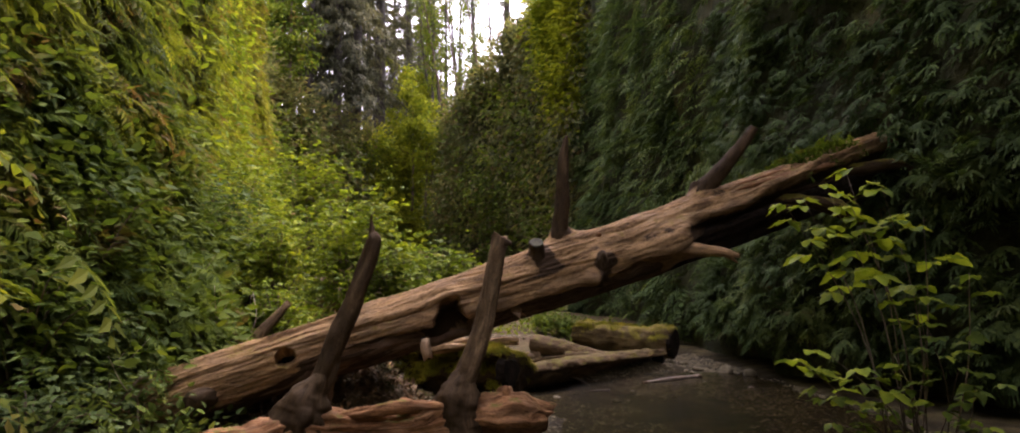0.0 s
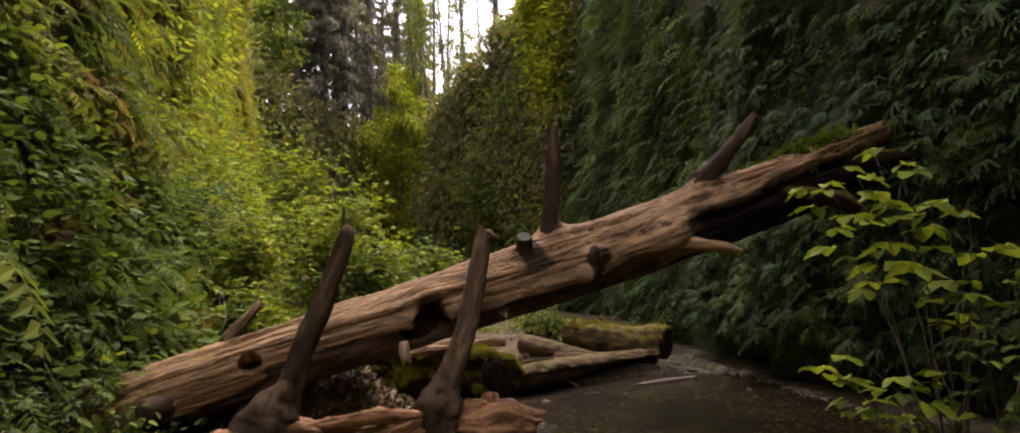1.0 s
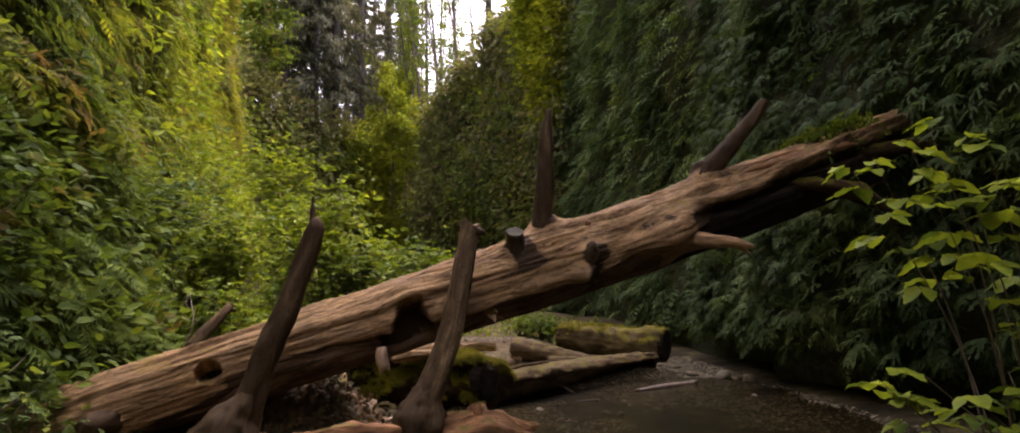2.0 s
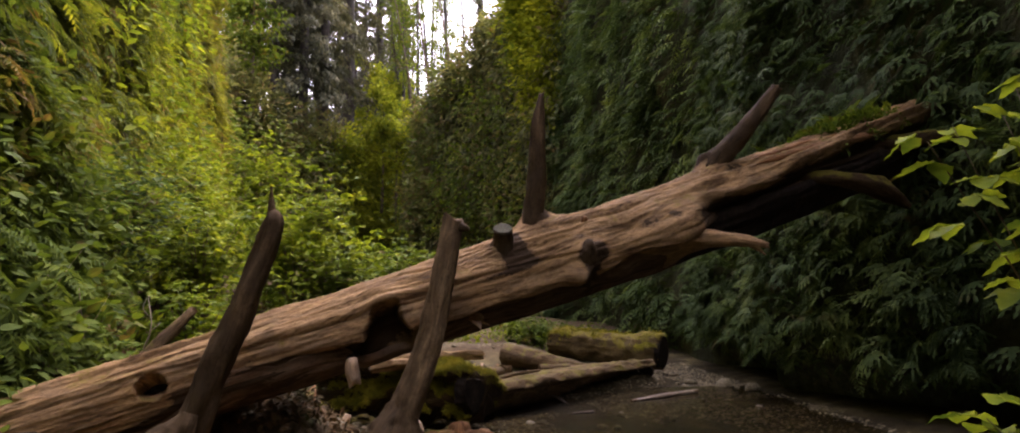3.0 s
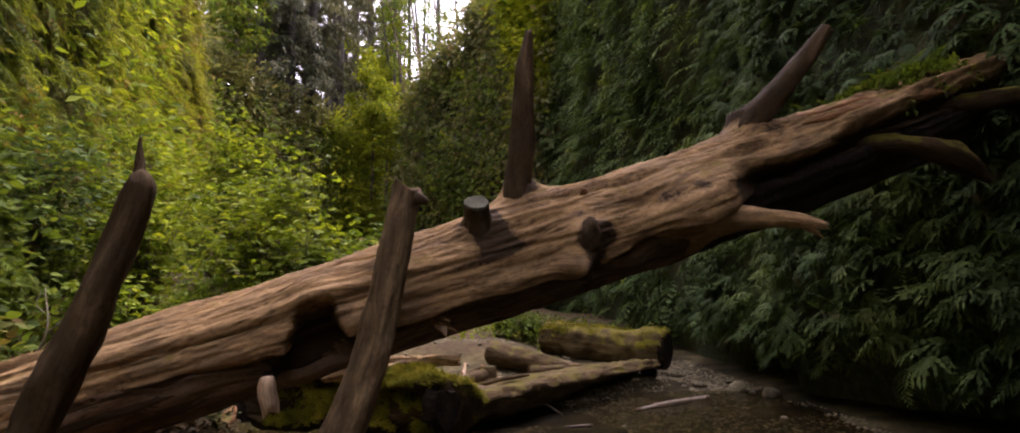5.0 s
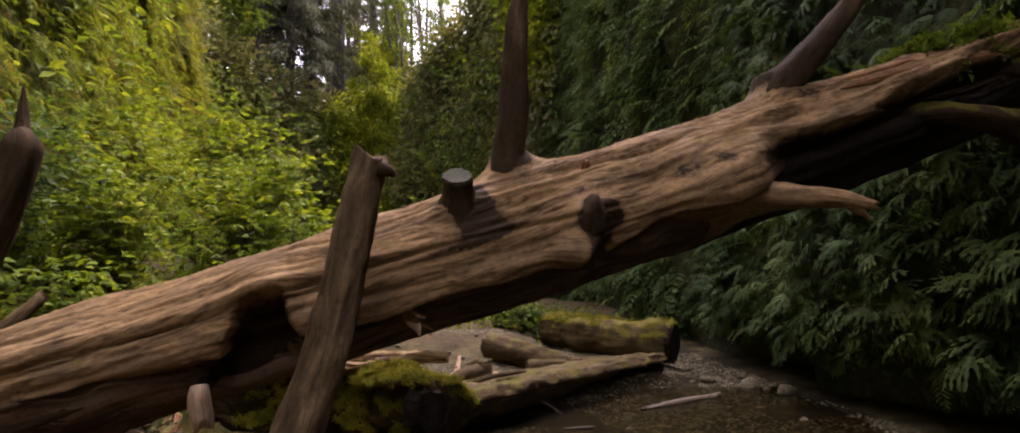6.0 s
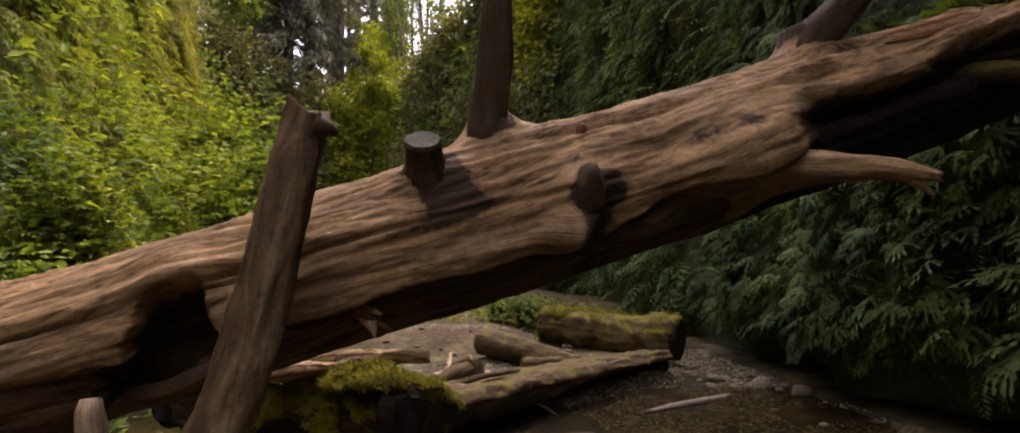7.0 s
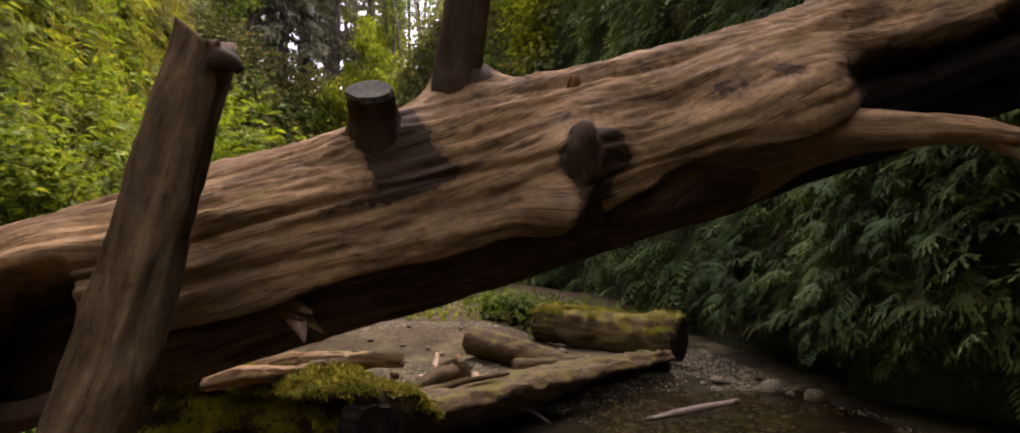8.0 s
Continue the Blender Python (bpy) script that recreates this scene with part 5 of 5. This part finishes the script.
def undergrowth():
    """Low leaves and litter that hide the left bank's earth."""
    n = 4300
    y = np.where(np.arange(n) < 3600, rng.uniform(3.5, 24, n), rng.uniform(-8, 3.5, n))
    x = -2.75 - 0.06 * np.clip(y - 8, 0, 30) - rng.random(n) ** 1.1 * (3.6 + 0.06 * y)
    P = np.stack([x, y, ground_z(x, y)], 1)
    N = np.tile([0.25, -0.1, 0.9], (n, 1))
    k = (rng.random(n) < 0.75) | (y < 6.8)
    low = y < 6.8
    # darker leaf colour stands in for the bushes' shade
    stuff("undergrowth", tufts(P[low], N[low], 9, 0.14, 0.075, LEAVES, -0.1), FERN_DARK, "low leaves under the bushes, shade put into their colour", "undergrowth")
    m = 500
    ex = rng.uniform(-5.0, -3.1, m)
    ey = rng.uniform(7.2, 9.6, m)
    E = np.stack([ex, ey, ground_z(ex, ey) + 0.25 * rng.random(m)], 1)
    stuff("litter", tufts(E, np.tile([0.2, -0.4, 0.7], (m, 1)), 9, 0.12, 0.10, KITES, 0.5), DEAD_LEAF, "withered brown fronds and debris between the bushes", "leaf litter")
    m = 420
    qx = rng.uniform(-3.4, -1.0, m)
    qy = 7.35 + 0.30 * (qx + 1.5) + rng.normal(0, 0.25, m)
    D = np.stack([qx, qy, ground_z(qx, qy)], 1)
    stuff("litter", tufts(D, np.tile([0, -0.5, 0.6], (m, 1)), 10, 0.07, 0.06, LEAVES, 0.2), DEAD_LEAF, "dead leaves and dark debris under the great log", "leaf litter")
    k = k & ~low
    stuff("undergrowth", tufts(P[k], N[k], 7, 0.14, 0.11, LEAVES, -0.1), LEAF_MID, "low green undergrowth covering the earth bank", "undergrowth")
    k = ~k & ~low
    stuff("undergrowth", tufts(P[k], N[k], 6, 0.16, 0.12, LEAVES, -0.1), LEAF_BRIGHT, "bright low leaves among the undergrowth", "undergrowth")
    n = 900
    y = rng.uniform(14.5, 24, n)
    x = rng.uniform(-2.5, 3.6, n)
    P = np.stack([x, y, ground_z(x, y)], 1)
    P = P[(fbm(P, 0.45, 3) > 0.03) & (y > 16.2)]
    stuff("undergrowth", tufts(P, np.tile([0, -0.2, 0.9], (len(P), 1)), 9, 0.16, 0.11, KITES, -0.2), LEAF_MID, "patches of low green plants on the gravel bar", "undergrowth")


undergrowth()
for spot in ((1.25, 17.2), (1.9, 17.6), (0.9, 18.0), (2.5, 17.0), (1.5, 18.4)):
    shrub(spot, 0.55, 0.5, 12, 0.09, LEAF_MID, "low green plant on the gravel bar", 900 + int(spot[0] * 10), 30, "plants on the gravel bar")


# ---- trees on the rims ----
def conifer(place, height, girth, reach, seed, first=0.15, dense=1.0, material=None, spray=0.5, label="tall dark conifer with drooping sprays on the canyon rim"):
    global rng
    keep, rng = rng, np.random.default_rng(seed)
    place = np.array(place, float)
    ob = thing("conifer", place, label, "tree", "trees on the rim")
    lean = rng.normal(0, 0.25, 2)
    top = place + (lean[0], lean[1], height)
    limb("trunk", [place - (0, 0, 2.5), place + (0, 0, height * 0.3), place * 0.35 + top * 0.65, top], [girth * 1.15, girth * 0.9, girth * 0.6, 0.04], BARK, ob, 26, 12, rough=0.12, ridge=0.03)
    tubes, P, A = [], [], []
    n = int(height * 2.6 * dense)
    for k in range(n):
        f = first + (1 - first) * (k + rng.random()) / n
        a = rng.uniform(0, 2 * np.pi)
        L = reach * (1 - f) ** 0.6 * rng.uniform(0.5, 1.1) + 0.3
        b = place + (top - place) * f
        d = np.array([math.cos(a), math.sin(a), 0])
        pts = [b, b + d * L * 0.5 + (0, 0, 0.06 * L), b + d * L + (0, 0, -0.28 * L)]
        tubes.append(tube(pts, [0.05, 0.03, 0.008], 6, 5))
        ax = spline(pts, 16)[3:]
        m = int((110 * dense + 26 * L) * 0.55 / spray)
        q = ax[rng.integers(0, len(ax), m)] + rng.normal(0, 0.14 * L ** 0.5, (m, 3)) * (1, 1, 0.5)
        P.append(q - (0, 0, 0.05))
        A.append(d + rng.normal(0, 0.7, (m, 3)) * (1, 1, 0.4) - (0, 0, 0.6))
    V, Q, T, U = join(tubes)
    tagged(part("limb_tangle", mesh_of("limb_tangle", V, Q, T, BARK, U), None, ob), kind="stuff")
    P, A = np.vstack(P), np.vstack(A)
    stuff("crown", spread(SPRAYS, P, A, np.array([0, 0, 1.0]) + rng.normal(0, 0.3, P.shape), spray * rng.uniform(0.5, 1.4, len(P))), material or NEEDLES, "", "", ob)
    rng = keep
    return ob


def broadleaf(place, height, radius, seed, material, label, leaf=0.3, n_leaf=2600, girth=0.14, lean=(0, 0)):
    global rng
    keep, rng = rng, np.random.default_rng(seed)
    place = np.array(place, float)
    ob = thing("tree", place, label, "tree", "trees on the rim")
    top = place + (lean[0], lean[1], height)
    trunk = [place - (0, 0, 2.0), place * 0.6 + top * 0.4 + (0.1, 0, 0), top]
    limb("trunk", trunk, [girth, girth * 0.75, girth * 0.25], BARK if girth > 0.15 else TWIG, ob, 20, 8, rough=0.1)
    P, A = [], []
    for k in range(22):
        f = rng.uniform(0.25, 0.95)
        b = place + (top - place) * f
        d = np.append(unit(rng.normal(0, 1, 2)), rng.uniform(0.1, 0.6))
        L = radius * rng.uniform(0.5, 1.0) * (1.1 - 0.6 * f)
        pts = [b, b + d * L * 0.5, b + d * L + (0, 0, -0.1 * L)]
        limb("limb", pts, [girth * 0.4, girth * 0.2, 0.008], TWIG, ob, 8, 5)
        m = n_leaf // 22
        ax = spline(pts, 12)[3:]
        P.append(ax[rng.integers(0, len(ax), m)] + rng.normal(0, 0.3 * L ** 0.5, (m, 3)))
        A.append(rng.normal(0, 1, (m, 3)) * (1, 1, 0.5) - (0, 0, 0.35))
    P, A = np.vstack(P), np.vstack(A)
    stuff("crown", spread(KITES, P, A, np.array([0, 0, 1.0]) + rng.normal(0, 0.4, P.shape), leaf * rng.uniform(0.6, 1.4, len(P))), material, "", "", ob)
    rng = keep
    return ob


def rim_trees():
    for k, (px, Y, z, h, g, reach, dense) in enumerate([
            (-0.197, 66, 17, 34, 0.62, 4.5, 0.6), (-0.232, 60, 16, 30, 0.42, 4.6, 1.1), (-0.262, 58, 16, 30, 0.40, 4.8, 1.2), (-0.305, 57, 17, 28, 0.40, 4.8, 1.2),
            (-0.150, 82, 17, 36, 0.50, 3.4, 0.5), (-0.135, 90, 17, 36, 0.45, 3.2, 0.4), (0.0, 76, 19, 34, 0.50, 3.0, 0.25), (0.05, 66, 19, 26, 0.35, 3.5, 0.8),
            (-0.175, 96, 17, 38, 0.5, 4.0, 0.6), (-0.215, 92, 17, 38, 0.5, 4.5, 0.8), (-0.285, 76, 17, 34, 0.5, 5.0, 1.0), (-0.335, 64, 19, 30, 0.5, 4.6, 1.0), (-0.245, 80, 17, 36, 0.5, 4.6, 0.9), (-0.125, 100, 19, 34, 0.5, 4.2, 0.9), (-0.155, 104, 19, 34, 0.5, 4.4, 0.9), (-0.11, 108, 19, 36, 0.5, 4.0, 0.6), (-0.19, 106, 19, 34, 0.5, 4.4, 0.9)]):
        conifer((px * Y, Y, z), h, g, reach, 600 + k, 0.1, dense)
    # unseen conifers added over the rim to shade log and wall
    for k, (x, y, z) in enumerate([(8.2, 0, 17), (8.8, 5, 17), (8.4, 10, 17), (9.4, 14, 17), (7.9, 17, 17.5)]):
        conifer((x, y, z), 20, 0.4, 6.0, 650 + k, 0.03, 1.2, None, 1.1, "unseen broad conifer added over the rim to shade the canyon")
    for k, (px, Y, z, h, r, mt, leaf, lean) in enumerate([
            (-0.135, 70, 16.5, 9, 3.2, LEAF_LIT, 0.4, (0.5, 0)), (-0.115, 66, 14.5, 6.5, 2.6, LEAF_LIT, 0.36, (0, 0)), (-0.17, 74, 17, 12, 3.4, LEAF_LIT, 0.4, (0, 0)),
            (0.02, 47, 18.5, 3.0, 2.0, LEAF_FAR, 0.32, (0, 0)), (-0.145, 61, 11.5, 10, 2.6, LEAF_LIT, 0.36, (0, 0)), (-0.125, 60, 10.5, 7, 2.0, LEAF_LIT, 0.34, (0, 0)), (-0.115, 93, 19, 6, 3.6, LEAF_FAR, 0.5, (0, 0)), (-0.145, 92, 19, 7, 3.8, LEAF_LIT, 0.5, (0, 0)), (-0.09, 94, 19, 6, 3.6, LEAF_FAR, 0.5, (0, 0)), (-0.10, 68, 13, 5, 2.4, LEAF_LIT, 0.36, (0, 0)), (-0.353, 58, 17, 12, 4.0, LEAF_MID, 0.4, (0, 0)), (-0.337, 52, 16, 10, 3.5, LEAF_MID, 0.38, (0, 0)), (-0.371, 62, 18, 14, 4.5, LEAF_MID, 0.42, (0, 0))]):
        broadleaf((px * Y, Y, z), h, r, 700 + k, mt, "yellow-green tree on the canyon rim, coloured as sunlit" if mt is LEAF_LIT else "green broad-leaved tree on the canyon rim" if mt is LEAF_MID else "dull green bush on the buttress rim", leaf, 2600, 0.14, lean)
    for k, (px, Y, z, h, lean) in enumerate([(-0.088, 62, 15, 20, -3.5), (-0.098, 66, 15, 22, -2.0), (-0.11, 70, 15.5, 22, -2.6), (-0.035, 56, 17.5, 15, -2.5), (-0.12, 74, 16, 24, -1.5), (-0.07, 72, 17, 24, -2.0), (-0.06, 78, 17, 26, 1.0), (-0.10, 84, 17, 28, 0.5), (-0.045, 66, 17.5, 20, -1.0), (-0.13, 80, 17, 28, 0.0), (-0.08, 92, 18, 30, 1.5), (-0.02, 84, 19, 28, -1.0), (-0.105, 76, 16, 30, 0.3), (-0.092, 70, 16, 28, -0.6), (-0.078, 80, 17, 30, 0.6), (-0.066, 64, 16, 24, -3.2), (-0.05, 74, 17, 28, -0.4), (-0.118, 68, 15, 28, 0.4)]):
        broadleaf((px * Y, Y, z), h, 1.9, 720 + k, LEAF_MID, "thin leaning sapling with sparse leaves on the rim", 0.22, 1500, 0.12 + 0.04 * (k % 3), (lean, 0))


rim_trees()


def rim_growth():
    """Bushy growth that breaks the line of the rims."""
    V = []
    for wall, y0, y1 in ((wall_left, 40, 75), (wall_right, 36, 66)):
        s = rng.uniform(np.interp(y0, wall.line[:, 1], wall.s), np.interp(y1, wall.line[:, 1], wall.s), 420)
        H = np.interp(s, wall.s, wall.top)
        P = wall.at(s, H) + np.stack([0 * s, 0 * s, rng.uniform(-1.2, 1.0 if wall is wall_left else 0.2, len(s))], 1)
        V.append(tufts(P, wall.normal(s) * 0.3 + (0, 0, 0.8), 26, 0.75, 0.42, KITES))
    stuff("rim_brush", V, LEAF_FAR, "scrubby brush along the canyon's far rims", "brush")


rim_growth()


# ---- stones, gravel and sticks on the creek bed ----
def stone_mesh(seed):
    bm = bmesh.new()
    bmesh.ops.create_icosphere(bm, subdivisions=2, radius=1.0)
    r = np.random.default_rng(seed)
    sh = r.uniform(0.6, 1.0, 3) * (1, 1, 0.6)
    off = r.uniform(0, 50, 3)
    P = np.array([v.co for v in bm.verts])
    d = 1 + 0.35 * fbm(P + off, 1.1, 2)
    for v, k in zip(bm.verts, d):
        v.co = Vector((v.co.x * sh[0] * k, v.co.y * sh[1] * k, v.co.z * sh[2] * k))
    for f in bm.faces:
        f.smooth = True
    me = bpy.data.meshes.new("stone")
    bm.to_mesh(me)
    bm.free()
    me.materials.append(STONE)
    return me


def creek_bed():
    r = np.random.default_rng(31)
    kinds = [stone_mesh(k) for k in range(6)]
    spots = [(3.85, 13.9, 0.16), (3.6, 13.3, 0.10), (4.15, 13.0, 0.22), (4.4, 12.4, 0.18), (0.35, 13.2, 0.10), (0.1, 12.4, 0.12), (-1.2, 7.9, 0.22), (-0.9, 8.3, 0.18), (-1.5, 8.2, 0.2), (-0.7, 7.7, 0.15), (-1.0, 7.4, 0.13), (-1.6, 7.6, 0.16), (-0.75, 7.2, 0.12), (-0.95, 7.05, 0.10), (-0.6, 7.35, 0.11), (-1.25, 7.15, 0.12), (-0.45, 7.5, 0.13), (-0.85, 6.85, 0.09), (-0.5, 8.2, 0.14), (0.3, 10.9, 0.14), (-0.2, 11.0, 0.12)]
    for k in range(150):
        y = r.uniform(9.5, 16.5)
        x = r.uniform(-2.2, 2.4) if k < 110 else r.uniform(2.4, 4.4)
        spots.append((x, y, r.uniform(0.025, 0.085)))
    for k in range(40):
        spots.append((r.uniform(-3.0, 0.2) if k % 3 else r.uniform(2.0, 4.4), r.uniform(-5, 5.5), r.uniform(0.03, 0.10)))
    for k, (x, y, s) in enumerate(spots):
        ob = new("stone", kinds[k % 6])
        z = float(ground_z([x], [y])[0])
        ob.matrix_basis = Matrix.Translation((x, y, z + s * 0.18)) @ Euler((r.normal(0, 0.2), r.normal(0, 0.2), r.uniform(0, 6.3))).to_matrix().to_4x4() @ Matrix.Scale(s, 4)
        tagged(ob, "smooth grey creek stone on the gravel bed", "stone", "stones on the creek bed")
    # fine gravel
    n = 36000
    y = np.where(np.arange(n) < 26000, 6.0 + 11.0 * r.random(n) ** 0.7, r.uniform(-6, 6, n))
    x = r.uniform(-2.6, 4.6, n)
    ok = fbm(np.stack([x, y, 0 * x], 1), 0.8, 3) > -0.12
    x, y = x[ok], y[ok]
    P = np.stack([x, y, ground_z(x, y)], 1)
    octa = np.array([(1, 0, 0), (0, 1, 0), (-1, 0, 0), (0, -1, 0), (0, 0, 0.6), (0, 0, -0.6)], float)
    tri = np.array([(0, 1, 4), (1, 2, 4), (2, 3, 4), (3, 0, 4), (1, 0, 5), (2, 1, 5), (3, 2, 5), (0, 3, 5)])
    sz = r.uniform(0.008, 0.03, len(x)) * r.uniform(0.6, 1.3, len(x))
    a = r.uniform(0, 6.3, len(x))
    ca, sa = np.cos(a), np.sin(a)
    st = r.uniform(0.6, 1.4, (len(x), 1))
    vx = octa[None, :, 0] * st * ca[:, None] - octa[None, :, 1] * sa[:, None]
    vy = octa[None, :, 0] * st * sa[:, None] + octa[None, :, 1] * ca[:, None]
    V = P[:, None] + sz[:, None, None] * np.stack([vx, vy, np.repeat(octa[None, :, 2], len(x), 0)], 2)
    T = tri[None] + (np.arange(len(x)) * 6)[:, None, None]
    tagged(part("gravel", mesh_of("gravel", V.reshape(-1, 3), None, T.reshape(-1, 3), STONE, None, False)), "loose grey and tan gravel over the creek bed", "gravel", kind="stuff")
    # chunks of broken driftwood
    for k in range(64):
        x, y = (r.uniform(-0.6, 1.3), r.uniform(10.6, 13.6)) if k < 40 else (r.uniform(-1.6, -0.3), r.uniform(6.9, 8.6))
        z = float(ground_z([x], [y])[0])
        L, g, a = r.uniform(0.10, 0.36), r.uniform(0.02, 0.06), r.uniform(0, math.pi)
        if (x - 0.9) * 0.73 - (y - 11.5) * 0.68 > 0.0 and y > 9:
            continue
        d = np.array([math.cos(a) * L / 2, math.sin(a) * L / 2, r.uniform(-0.06, 0.10)])
        c = np.array([x, y, z + g * 0.7 + abs(d[2])])
        ob = thing("driftwood_chunk", (x, y, z), "short broken chunk of brown driftwood among the debris", "driftwood", "driftwood chunks on the bar")
        limb("body", [c - d, c + r.normal(0, 0.01, 3), c + d], [g, g * 1.1, g * 0.8], (PALE_WOOD, RED_WOOD, MOSS_WOOD, PEG_WOOD)[k % 4], ob, 12, 9, rough=0.45, freq=6.0, seed=float(k) * 1.7, ragged=0.06)
    # sticks
    for k in range(20):
        y = r.uniform(10.2, 15.5)
        x = r.uniform(-2.0, 2.2) if k < 18 else r.uniform(2.6, 4.0)
        L, a = r.uniform(0.2, 0.6), r.uniform(0, math.pi)
        d = np.array([math.cos(a), math.sin(a)]) * L / 2
        ends = [np.array([x, y]) - d, np.array([x, y]) + d]
        pts = [np.array([*e, float(ground_z([e[0]], [e[1]])[0]) + r.uniform(0.01, 0.08)]) for e in ends]
        mid = (pts[0] + pts[1]) / 2 + r.normal(0, 0.03, 3) + (0, 0, 0.02)
        ob = thing("stick", tuple(pts[0]), "bleached stick lying on the creek bed" if k % 2 else "brown broken stick on the gravel", "stick", "sticks on the creek bed")
        limb("shaft", [pts[0], mid, pts[1]], [0.018, 0.020, 0.008], PALE_WOOD if k % 2 else TWIG, ob, 12, 7, rough=0.1, seed=float(k))


creek_bed()
